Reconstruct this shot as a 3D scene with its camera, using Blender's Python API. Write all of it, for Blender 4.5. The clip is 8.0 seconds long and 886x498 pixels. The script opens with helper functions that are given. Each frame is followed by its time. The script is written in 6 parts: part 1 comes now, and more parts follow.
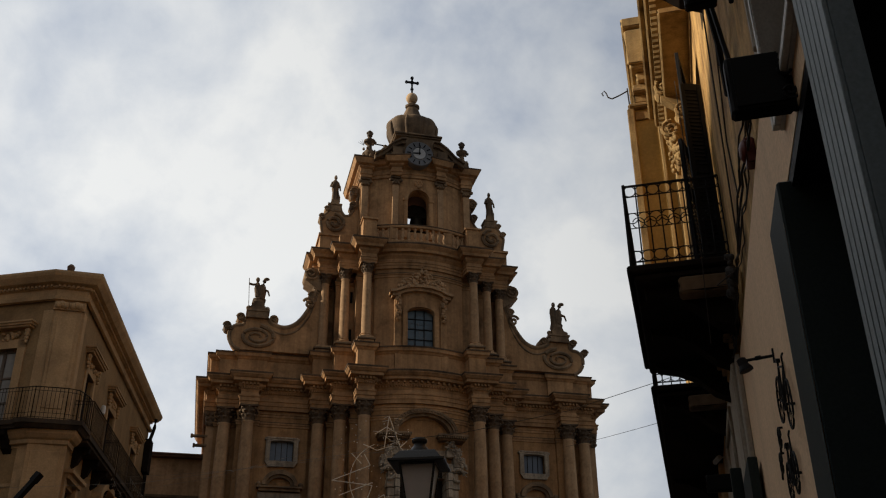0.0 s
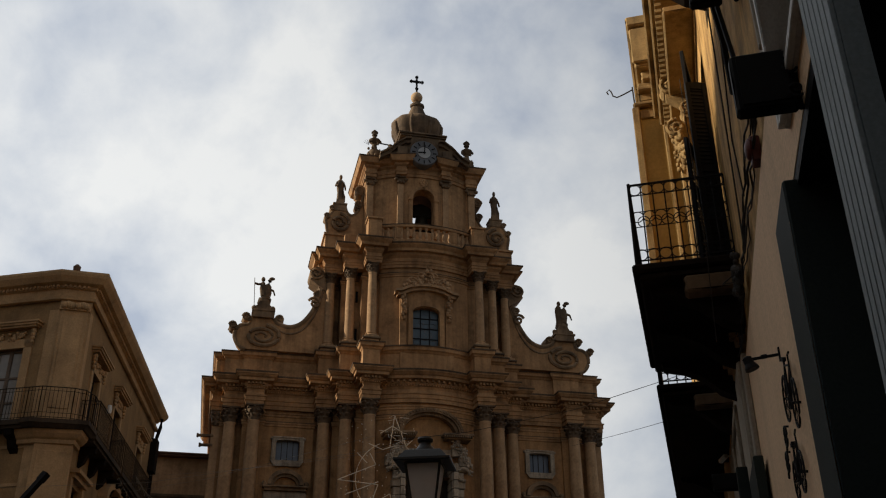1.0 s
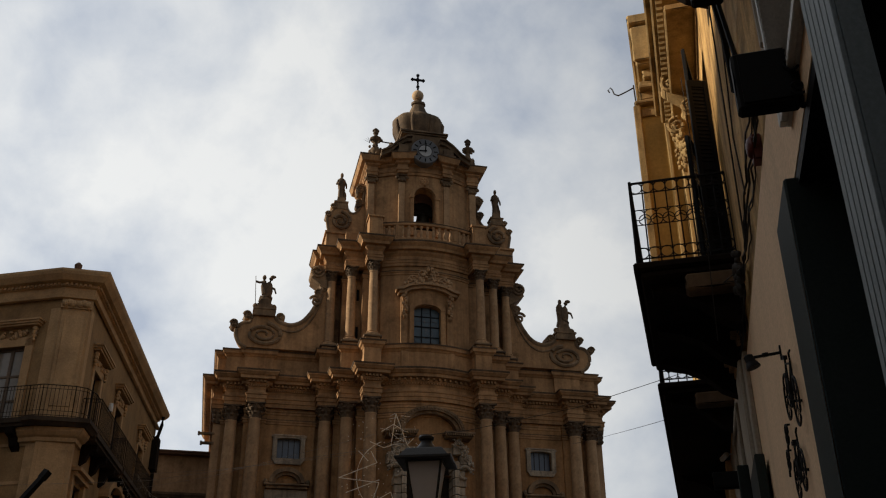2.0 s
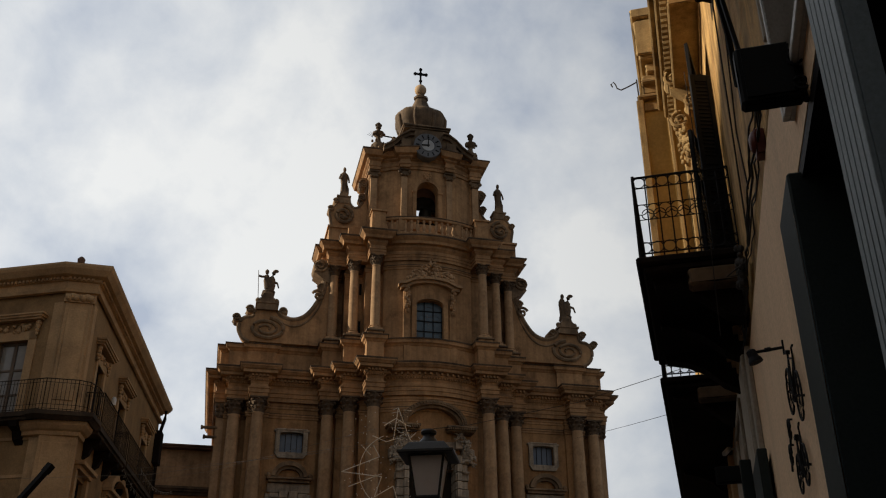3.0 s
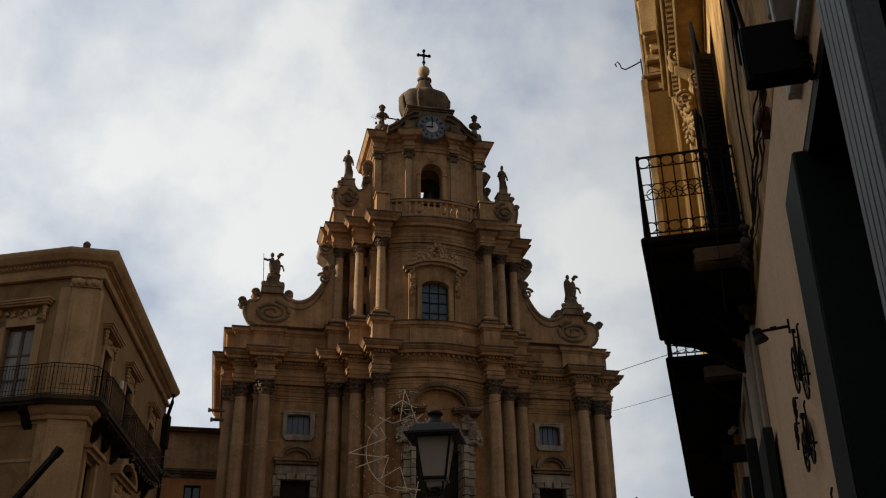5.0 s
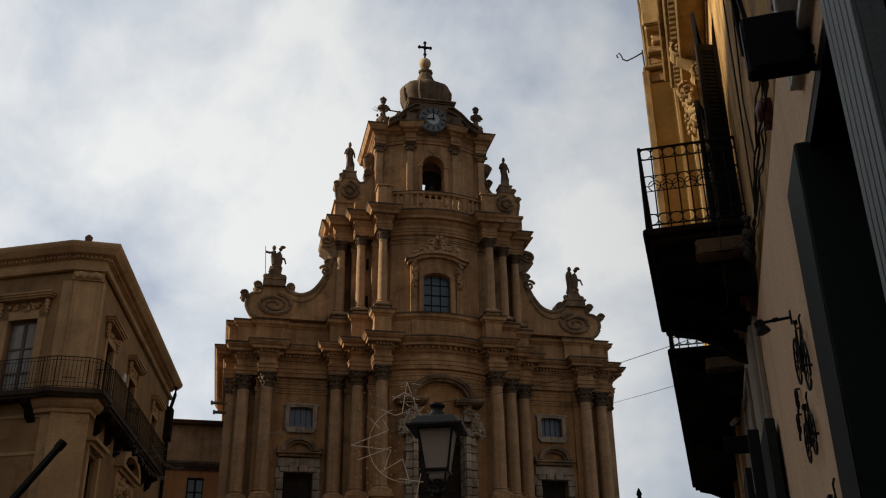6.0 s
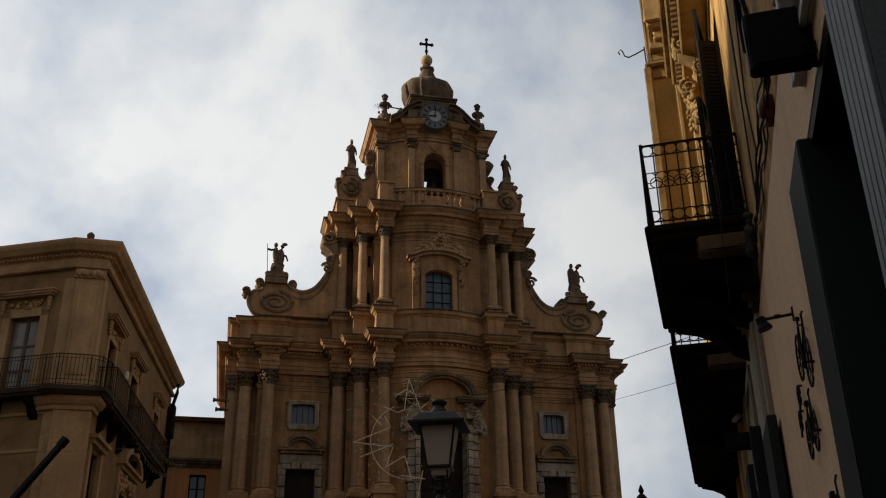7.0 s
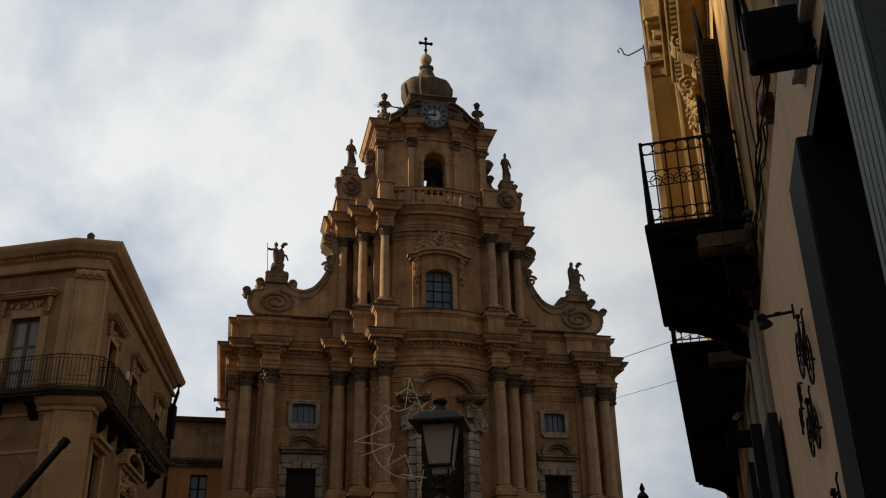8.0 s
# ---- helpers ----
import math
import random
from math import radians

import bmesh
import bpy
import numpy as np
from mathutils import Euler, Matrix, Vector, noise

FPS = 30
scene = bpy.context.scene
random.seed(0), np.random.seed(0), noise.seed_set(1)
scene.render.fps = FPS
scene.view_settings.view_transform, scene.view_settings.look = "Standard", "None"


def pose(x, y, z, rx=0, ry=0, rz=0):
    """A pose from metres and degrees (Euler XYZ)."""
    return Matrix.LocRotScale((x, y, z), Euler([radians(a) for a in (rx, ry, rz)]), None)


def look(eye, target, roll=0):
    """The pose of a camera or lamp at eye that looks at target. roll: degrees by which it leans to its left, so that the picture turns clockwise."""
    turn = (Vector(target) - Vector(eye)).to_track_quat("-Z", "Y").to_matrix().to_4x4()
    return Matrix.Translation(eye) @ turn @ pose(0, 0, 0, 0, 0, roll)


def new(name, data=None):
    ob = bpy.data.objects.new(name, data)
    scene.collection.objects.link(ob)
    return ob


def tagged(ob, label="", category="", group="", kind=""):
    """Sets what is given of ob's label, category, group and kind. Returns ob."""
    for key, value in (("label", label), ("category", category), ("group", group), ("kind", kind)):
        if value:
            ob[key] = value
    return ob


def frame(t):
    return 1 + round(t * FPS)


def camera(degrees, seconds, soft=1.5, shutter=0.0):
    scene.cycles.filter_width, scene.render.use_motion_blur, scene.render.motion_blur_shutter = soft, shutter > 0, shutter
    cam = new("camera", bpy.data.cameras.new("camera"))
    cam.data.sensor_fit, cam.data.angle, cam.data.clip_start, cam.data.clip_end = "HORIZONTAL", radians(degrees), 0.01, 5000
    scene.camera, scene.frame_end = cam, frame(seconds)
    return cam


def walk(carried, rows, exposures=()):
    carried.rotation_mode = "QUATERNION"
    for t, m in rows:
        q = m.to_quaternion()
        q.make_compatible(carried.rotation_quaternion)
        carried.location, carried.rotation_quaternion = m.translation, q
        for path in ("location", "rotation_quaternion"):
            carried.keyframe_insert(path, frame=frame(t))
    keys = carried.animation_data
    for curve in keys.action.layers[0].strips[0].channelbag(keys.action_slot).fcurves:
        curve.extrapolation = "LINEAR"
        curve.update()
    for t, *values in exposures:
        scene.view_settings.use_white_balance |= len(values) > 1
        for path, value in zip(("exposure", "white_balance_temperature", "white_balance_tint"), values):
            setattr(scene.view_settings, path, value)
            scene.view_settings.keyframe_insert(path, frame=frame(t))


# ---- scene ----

# ---------------------------------------------------------------- camera
EYE_Z = 1.6
TURNS = [  # seconds, yaw, pitch, roll
    (0.0, -1.184, 26.549, 0.493), (0.5, -0.998, 26.504, 0.388), (1.0, -0.838, 26.504, 0.466), (1.5, -0.818, 26.485, 0.484),
    (3.0, -0.584, 26.062, 0.305), (3.5, -0.486, 25.845, 0.522), (4.0, -0.437, 25.550, 0.485), (4.5, -0.340, 25.252, 0.561),
    (6.0, -0.130, 24.498, 0.768), (6.5, -0.062, 24.375, 0.813), (7.0, -0.010, 24.320, 0.789), (7.5, 0.091, 24.274, 0.910),
    (8.0, 0.000, 24.256, 1.012)]


def held(yaw, pitch, roll):
    return pose(0, 0, EYE_Z, 0, 0, yaw) @ pose(0, 0, 0, pitch) @ pose(0, 0, 0, 0, roll) @ pose(0, 0, 0, 90)


cam = camera(50.0, 8.0, soft=1.15)
walk(cam, [(t, held(a, b, c)) for t, a, b, c in TURNS])

# ---------------------------------------------------------------- sky, sun
def node(nt, kind, **vals):
    n = nt.nodes.new(kind)
    for k, v in vals.items():
        n.inputs[k].default_value = v
    return n


world = bpy.data.worlds.new("cloudy_sky")
scene.world = world
world.use_nodes = True
nt = world.node_tree
nt.nodes.clear()
sky = nt.nodes.new("ShaderNodeTexSky")
sky.sky_type, sky.sun_disc = "NISHITA", False
sky.sun_elevation, sky.sun_rotation = radians(24), radians(-88)
tc = nt.nodes.new("ShaderNodeTexCoord")
mp = nt.nodes.new("ShaderNodeMapping")
mp.inputs["Location"].default_value = (0.62, 0.15, -0.30)
mp.inputs["Scale"].default_value = (1.0, 1.0, 1.15)
mp.inputs["Rotation"].default_value = (0.5, 0.35, 1.3)
nt.links.new(tc.outputs["Generated"], mp.inputs["Vector"])
big = node(nt, "ShaderNodeTexNoise", Scale=2.9, Detail=7.0, Roughness=0.5, Distortion=0.2)
fine = node(nt, "ShaderNodeTexNoise", Scale=11.0, Detail=7.0, Roughness=0.62, Distortion=0.2)
for n in (big, fine):
    nt.links.new(mp.outputs[0], n.inputs["Vector"])
mixn = nt.nodes.new("ShaderNodeMath")
mixn.operation = "MULTIPLY_ADD"
mixn.inputs[1].default_value = 0.22
nt.links.new(fine.outputs["Fac"], mixn.inputs[0])
nt.links.new(big.outputs["Fac"], mixn.inputs[2])
ramp = nt.nodes.new("ShaderNodeValToRGB")
ramp.color_ramp.elements[0].position, ramp.color_ramp.elements[0].color = 0.47, (0.37, 0.415, 0.495, 1)
ramp.color_ramp.elements[1].position, ramp.color_ramp.elements[1].color = 0.69, (0.72, 0.725, 0.715, 1)
e = ramp.color_ramp.elements.new(0.57)
e.color = (0.53, 0.56, 0.60, 1)
nt.links.new(mixn.outputs[0], ramp.inputs[0])
# the cloud deck is brighter toward the sun's side and dimmer away from it
dot = nt.nodes.new("ShaderNodeVectorMath")
dot.operation = "DOT_PRODUCT"
dot.inputs[1].default_value = (-0.55, 0.81, 0.20)
nt.links.new(tc.outputs["Generated"], dot.inputs[0])
glow = nt.nodes.new("ShaderNodeMapRange")
glow.interpolation_type = "SMOOTHSTEP"
for k, v in (("From Min", 0.2), ("From Max", 1.0), ("To Min", 0.50), ("To Max", 1.33)):
    glow.inputs[k].default_value = v
nt.links.new(dot.outputs["Value"], glow.inputs["Value"])
lit = nt.nodes.new("ShaderNodeVectorMath")
lit.operation = "SCALE"
nt.links.new(ramp.outputs[0], lit.inputs[0])
nt.links.new(glow.outputs[0], lit.inputs["Scale"])
dim = nt.nodes.new("ShaderNodeVectorMath")
dim.operation = "SCALE"
dim.inputs["Scale"].default_value = 0.07
nt.links.new(sky.outputs[0], dim.inputs[0])
cover = nt.nodes.new("ShaderNodeMixRGB")
cover.inputs[0].default_value = 0.88
nt.links.new(dim.outputs[0], cover.inputs[1])
nt.links.new(lit.outputs[0], cover.inputs[2])
bg = nt.nodes.new("ShaderNodeBackground")
nt.links.new(cover.outputs[0], bg.inputs["Color"])
bg.inputs["Strength"].default_value = 1.0
wo = nt.nodes.new("ShaderNodeOutputWorld")
nt.links.new(bg.outputs[0], wo.inputs["Surface"])

sun_data = bpy.data.lights.new("sun", "SUN")
sun_data.energy, sun_data.angle, sun_data.color = 5.0, radians(0.9), (1.0, 0.88, 0.68)
sun = new("sun", sun_data)
sun.matrix_world = look((-40, 1, 21.8), (0, 0, 4))


# ---------------------------------------------------------------- materials
def surface(name, color, dark, rough=0.85, scale=1.0, bump=0.3, metal=0.0, streak=0.0, vary=0.0, grain=18.0, spec=0.3, soot=0.0):
    """Two-scale mottled surface: broad stains, fine grain, vertical streaks, relief."""
    m = bpy.data.materials.new(name)
    m.use_nodes = True
    t = m.node_tree
    p = t.nodes["Principled BSDF"]
    co = t.nodes.new("ShaderNodeTexCoord")
    n1 = node(t, "ShaderNodeTexNoise", Scale=0.55 * scale, Detail=6.0, Roughness=0.62)
    n2 = node(t, "ShaderNodeTexNoise", Scale=grain * scale, Detail=4.0, Roughness=0.65)
    mp2 = t.nodes.new("ShaderNodeMapping")
    mp2.inputs["Scale"].default_value = (2.6 * scale, 2.6 * scale, 0.14 * scale)
    n3 = node(t, "ShaderNodeTexNoise", Scale=1.0, Detail=4.0, Roughness=0.6)
    for n in (n1, n2):
        t.links.new(co.outputs["Object"], n.inputs["Vector"])
    t.links.new(co.outputs["Object"], mp2.inputs["Vector"])
    t.links.new(mp2.outputs[0], n3.inputs["Vector"])
    r1 = t.nodes.new("ShaderNodeMapRange")
    r1.inputs["From Min"].default_value, r1.inputs["From Max"].default_value = 0.36, 0.66
    t.links.new(n1.outputs["Fac"], r1.inputs["Value"])
    a = t.nodes.new("ShaderNodeMixRGB")
    a.inputs[1].default_value, a.inputs[2].default_value = (*dark, 1), (*color, 1)
    t.links.new(r1.outputs[0], a.inputs[0])
    r2 = t.nodes.new("ShaderNodeMapRange")
    r2.inputs["From Min"].default_value, r2.inputs["From Max"].default_value = 0.3, 0.7
    r2.inputs["To Min"].default_value, r2.inputs["To Max"].default_value = 0.82, 1.12
    t.links.new(n2.outputs["Fac"], r2.inputs["Value"])
    b = t.nodes.new("ShaderNodeVectorMath")
    b.operation = "SCALE"
    t.links.new(a.outputs[0], b.inputs[0])
    t.links.new(r2.outputs[0], b.inputs["Scale"])
    last = b.outputs[0]
    if streak:
        r3 = t.nodes.new("ShaderNodeMapRange")
        r3.inputs["From Min"].default_value, r3.inputs["From Max"].default_value = 0.34, 0.58
        r3.inputs["To Min"].default_value, r3.inputs["To Max"].default_value = 1 - streak, 1.0
        t.links.new(n3.outputs["Fac"], r3.inputs["Value"])
        c = t.nodes.new("ShaderNodeVectorMath")
        c.operation = "SCALE"
        t.links.new(last, c.inputs[0])
        t.links.new(r3.outputs[0], c.inputs["Scale"])
        last = c.outputs[0]
    if soot:
        n4 = node(t, "ShaderNodeTexNoise", Scale=1.15 * scale, Detail=7.0, Roughness=0.6, Distortion=0.25)
        t.links.new(co.outputs["Object"], n4.inputs["Vector"])
        r5 = t.nodes.new("ShaderNodeMapRange")
        r5.interpolation_type = "SMOOTHSTEP"
        r5.inputs["From Min"].default_value, r5.inputs["From Max"].default_value = 0.48, 0.74
        r5.inputs["To Min"].default_value, r5.inputs["To Max"].default_value = 1.0, 1 - soot
        t.links.new(n4.outputs["Fac"], r5.inputs["Value"])
        sc = t.nodes.new("ShaderNodeVectorMath")
        sc.operation = "SCALE"
        t.links.new(last, sc.inputs[0])
        t.links.new(r5.outputs[0], sc.inputs["Scale"])
        last = sc.outputs[0]
    if vary:
        oi = t.nodes.new("ShaderNodeObjectInfo")
        r4 = t.nodes.new("ShaderNodeMapRange")
        r4.inputs["To Min"].default_value, r4.inputs["To Max"].default_value = 1 - vary, 1 + vary
        t.links.new(oi.outputs["Random"], r4.inputs["Value"])
        d = t.nodes.new("ShaderNodeVectorMath")
        d.operation = "SCALE"
        t.links.new(last, d.inputs[0])
        t.links.new(r4.outputs[0], d.inputs["Scale"])
        last = d.outputs[0]
    t.links.new(last, p.inputs["Base Color"])
    p.inputs["Roughness"].default_value, p.inputs["Metallic"].default_value = rough, metal
    p.inputs["Specular IOR Level"].default_value = spec
    if bump:
        bp = node(t, "ShaderNodeBump", Strength=bump, Distance=0.02)
        add = t.nodes.new("ShaderNodeMath")
        add.operation = "ADD"
        t.links.new(n1.outputs["Fac"], add.inputs[0])
        t.links.new(n2.outputs["Fac"], add.inputs[1])
        t.links.new(add.outputs[0], bp.inputs["Height"])
        t.links.new(bp.outputs[0], p.inputs["Normal"])
    return m


STONE = surface("golden_limestone", (0.50, 0.285, 0.135), (0.31, 0.172, 0.08), streak=0.3, grain=6.0, soot=0.42)
STONE_PALE = surface("pale_limestone", (0.52, 0.325, 0.175), (0.36, 0.215, 0.112), streak=0.25, vary=0.08, grain=6.0, soot=0.4)
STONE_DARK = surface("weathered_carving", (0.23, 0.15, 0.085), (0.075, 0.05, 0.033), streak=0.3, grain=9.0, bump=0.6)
STONE_WORN = surface("worn_carved_limestone", (0.36, 0.235, 0.132), (0.14, 0.09, 0.053), streak=0.35, grain=9.0, bump=0.6, soot=0.55)
STONE_GREY = surface("grey_limestone", (0.47, 0.38, 0.28), (0.28, 0.22, 0.16), streak=0.35, vary=0.12, grain=7.0, scale=1.6, soot=0.5)
STONE_PLASTER = surface("ochre_render", (0.47, 0.258, 0.112), (0.32, 0.171, 0.073), streak=0.3, grain=8.0, soot=0.38)
PALAZZO_WALL = surface("brown_render", (0.365, 0.225, 0.102), (0.275, 0.168, 0.077), streak=0.1, soot=0.3)
PALAZZO_TRIM = surface("buff_trim_stone", (0.56, 0.36, 0.183), (0.41, 0.256, 0.128), streak=0.14, soot=0.35)
BEIGE = surface("beige_shop_render", (0.82, 0.575, 0.355), (0.76, 0.525, 0.32), streak=0.10, grain=30.0, bump=0.15)
LOUVRE = surface("pale_grey_paint", (0.62, 0.60, 0.56), (0.5, 0.48, 0.44), rough=0.6, grain=40.0, bump=0.1)
GREY_WALL = surface("pale_grey_plaster", (0.45, 0.39, 0.31), (0.34, 0.29, 0.225), streak=0.15, grain=30.0)
OLD_WALL = surface("old_amber_stone", (0.75, 0.46, 0.17), (0.38, 0.21, 0.072), streak=0.45, grain=14.0, scale=2.2, bump=0.7, soot=0.5)
YELLOW = surface("yellow_render", (0.50, 0.32, 0.10), (0.40, 0.25, 0.072), streak=0.3, grain=20.0, soot=0.25)
YELLOW_TRIM = surface("cream_yellow_moulding", (0.50, 0.335, 0.145), (0.27, 0.16, 0.062), streak=0.35, grain=20.0, scale=2.0, soot=0.55)
ORANGE = surface("orange_render", (0.56, 0.27, 0.11), (0.46, 0.21, 0.08), streak=0.2)
TILE = surface("clay_roof_tile", (0.20, 0.11, 0.07), (0.11, 0.065, 0.045), vary=0.15)
IRON = surface("black_wrought_iron", (0.018, 0.018, 0.02), (0.010, 0.010, 0.011), rough=0.6, metal=0.0, bump=0.1, grain=40.0, spec=0.08)
LAMP_IRON = surface("black_cast_iron", (0.035, 0.033, 0.031), (0.022, 0.021, 0.020), rough=0.42, metal=0.0, bump=0.1, grain=60.0, spec=0.25)
# black paint of signs and clock; also stands for the darkness of unlit openings
BLACK = surface("black_paint_and_unlit_depth", (0.012, 0.012, 0.012), (0.007, 0.007, 0.007), rough=0.6, bump=0.05, grain=60.0, spec=0.08)
GREEN = surface("dark_green_timber", (0.030, 0.039, 0.037), (0.020, 0.027, 0.026), rough=0.6, bump=0.1, grain=50.0, spec=0.08)
GREEN_LIGHT = surface("grey_green_boards", (0.22, 0.255, 0.265), (0.175, 0.205, 0.212), rough=0.6, bump=0.1, grain=50.0)
DARK_WOOD = surface("dark_timber", (0.035, 0.027, 0.02), (0.018, 0.014, 0.011), rough=0.7, grain=30.0, spec=0.08)
FRAME_WOOD = surface("weathered_brown_frame", (0.15, 0.11, 0.08), (0.09, 0.066, 0.048), rough=0.7, grain=30.0)
SHUTTER = surface("dark_shutter_paint", (0.020, 0.020, 0.022), (0.012, 0.012, 0.013), rough=0.75, bump=0.1, grain=40.0, spec=0.08)
# near-black puts the balcony undersides' shade into the colour; the downpipe reuses it
SLAB = surface("shade_black_balcony_stone", (0.022, 0.015, 0.011), (0.010, 0.007, 0.006), streak=0.3, grain=14.0, spec=0.08)
# base tone also lowered for the shaded balcony underside; the streaks are stains
OLD_SLAB = surface("stained_balcony_stone", (0.085, 0.056, 0.034), (0.03, 0.02, 0.013), streak=0.3, grain=14.0)
OLD_IRON = surface("rusty_wrought_iron", (0.05, 0.038, 0.028), (0.025, 0.019, 0.015), rough=0.7, bump=0.1, grain=40.0, spec=0.08)
WHITE = surface("white_enamel", (0.72, 0.72, 0.70), (0.62, 0.62, 0.60), rough=0.5, bump=0.05, grain=50.0)
RED = surface("faded_red_plastic", (0.12, 0.022, 0.014), (0.07, 0.014, 0.01), rough=0.5, bump=0.05, grain=40.0)
CABLE = surface("grey_cable", (0.055, 0.05, 0.045), (0.035, 0.03, 0.028), rough=0.7, bump=0.0, spec=0.08)
WIRE = surface("pale_wire", (0.26, 0.22, 0.17), (0.17, 0.145, 0.11), rough=0.5, bump=0.0)
BRONZE = surface("dark_bronze", (0.05, 0.04, 0.025), (0.03, 0.025, 0.017), rough=0.5, metal=0.7, bump=0.1)
PAVING = surface("dark_lava_paving", (0.075, 0.07, 0.065), (0.045, 0.042, 0.04), rough=0.7, grain=10.0)
CLOCK_PALE = surface("pale_clock_centre", (0.42, 0.42, 0.42), (0.34, 0.34, 0.34), rough=0.5, bump=0.05)
CLOCK_GREY = surface("grey_clock_ring", (0.15, 0.152, 0.16), (0.10, 0.102, 0.11), rough=0.6, bump=0.1)
CURTAIN = surface("net_curtain", (0.50, 0.47, 0.42), (0.36, 0.33, 0.29), rough=0.9, grain=30.0)
BALL_STONE = surface("pale_ball_stone", (0.56, 0.40, 0.25), (0.42, 0.28, 0.16), grain=9.0)


def glass(name, color, rough=0.08):
    m = bpy.data.materials.new(name)
    m.use_nodes = True
    t = m.node_tree
    p = t.nodes["Principled BSDF"]
    co = t.nodes.new("ShaderNodeTexCoord")
    n = node(t, "ShaderNodeTexNoise", Scale=3.5, Detail=3.0)
    t.links.new(co.outputs["Object"], n.inputs["Vector"])
    mx = t.nodes.new("ShaderNodeMixRGB")
    mx.inputs[1].default_value = (*color, 1)
    mx.inputs[2].default_value = (*[c * 1.8 for c in color], 1)
    t.links.new(n.outputs["Fac"], mx.inputs[0])
    t.links.new(mx.outputs[0], p.inputs["Base Color"])
    p.inputs["Roughness"].default_value = rough
    p.inputs["Specular IOR Level"].default_value = 0.6
    return m


WINDOW_GLASS = glass("dark_window_glass", (0.030, 0.036, 0.042))
LEADED = glass("blue_leaded_glass", (0.04, 0.062, 0.078), 0.3)
BLUE_PANE = glass("slate_blue_pane", (0.050, 0.062, 0.085), 0.3)
CURTAIN_GLASS = glass("glass_over_net_curtain", (0.17, 0.155, 0.135), 0.12)
FROST = bpy.data.materials.new("frosted_lantern_glass")
FROST.use_nodes = True
ft = FROST.node_tree
fn = node(ft, "ShaderNodeTexNoise", Scale=5.0, Detail=4.0)
fr = ft.nodes.new("ShaderNodeMixRGB")
fr.inputs[1].default_value, fr.inputs[2].default_value = (0.74, 0.68, 0.63, 1), (0.84, 0.79, 0.75, 1)
ft.links.new(fn.outputs["Fac"], fr.inputs[0])
fp = ft.nodes["Principled BSDF"]
ft.links.new(fr.outputs[0], fp.inputs["Base Color"])
fp.inputs["Roughness"].default_value = 0.35
ftr = ft.nodes.new("ShaderNodeBsdfTranslucent")
ft.links.new(fr.outputs[0], ftr.inputs["Color"])
fmx = ft.nodes.new("ShaderNodeMixShader")
fmx.inputs[0].default_value = 0.45
ft.links.new(fp.outputs[0], fmx.inputs[1])
ft.links.new(ftr.outputs[0], fmx.inputs[2])
ft.links.new(fmx.outputs[0], ft.nodes["Material Output"].inputs["Surface"])


# ---------------------------------------------------------------- mesh helpers
def part(name, bm, material, parent=None, label="", loc=None, smooth=False):
    """Links a bmesh or a finished mesh as one object under a thing or a part."""
    if isinstance(bm, bmesh.types.BMesh):
        bmesh.ops.recalc_face_normals(bm, faces=bm.faces)
        me = bpy.data.meshes.new(name)
        bm.to_mesh(me)
        bm.free()
        if smooth:
            me.shade_smooth()
            me.set_sharp_from_angle(angle=radians(40))
        me.materials.append(material)
    else:
        me = bm
    ob = new(name, me)
    if parent is not None:
        ob.parent = parent
    if loc is not None:
        ob.matrix_local = loc if isinstance(loc, Matrix) else Matrix.Translation(loc)
    if label:
        tagged(ob, label)
    return ob


def thing(name, m, label, category, group="", kind=""):
    ob = new(name)
    ob.matrix_world = m
    return tagged(ob, label, category, group, kind)


def box(bm, x0, x1, y0, y1, z0, z1, m=None, bev=0.0):
    vs = [Vector((x, y, z)) for z in (z0, z1) for y in (y0, y1) for x in (x0, x1)]
    if m is not None:
        vs = [m @ v for v in vs]
    b = [bm.verts.new(v) for v in vs]
    fs = [bm.faces.new([b[i] for i in q]) for q in ((0, 1, 3, 2), (4, 5, 7, 6), (0, 1, 5, 4), (2, 3, 7, 6), (0, 2, 6, 4), (1, 3, 7, 5))]
    if bev:
        es = {e for f in fs for e in f.edges}
        bmesh.ops.bevel(bm, geom=list(es), offset=bev, segments=1, affect="EDGES")
    return bm


def B():
    return bmesh.new()


def lathe(bm, prof, n=16, at=(0, 0, 0), sx=1.0, sy=1.0, lobes=0, lobe=0.0):
    rings = []
    for r, z in prof:
        ring = []
        for i in range(n):
            a = 2 * math.pi * i / n
            k = 1 + (lobe * math.cos(lobes * a) if lobes else 0)
            ring.append(bm.verts.new((at[0] + r * k * sx * math.cos(a), at[1] + r * k * sy * math.sin(a), at[2] + z)))
        rings.append(ring)
    for p, q in zip(rings, rings[1:]):
        for i in range(n):
            bm.faces.new((p[i], p[(i + 1) % n], q[(i + 1) % n], q[i]))
    bm.faces.new(rings[0][::-1])
    bm.faces.new(rings[-1])
    return bm


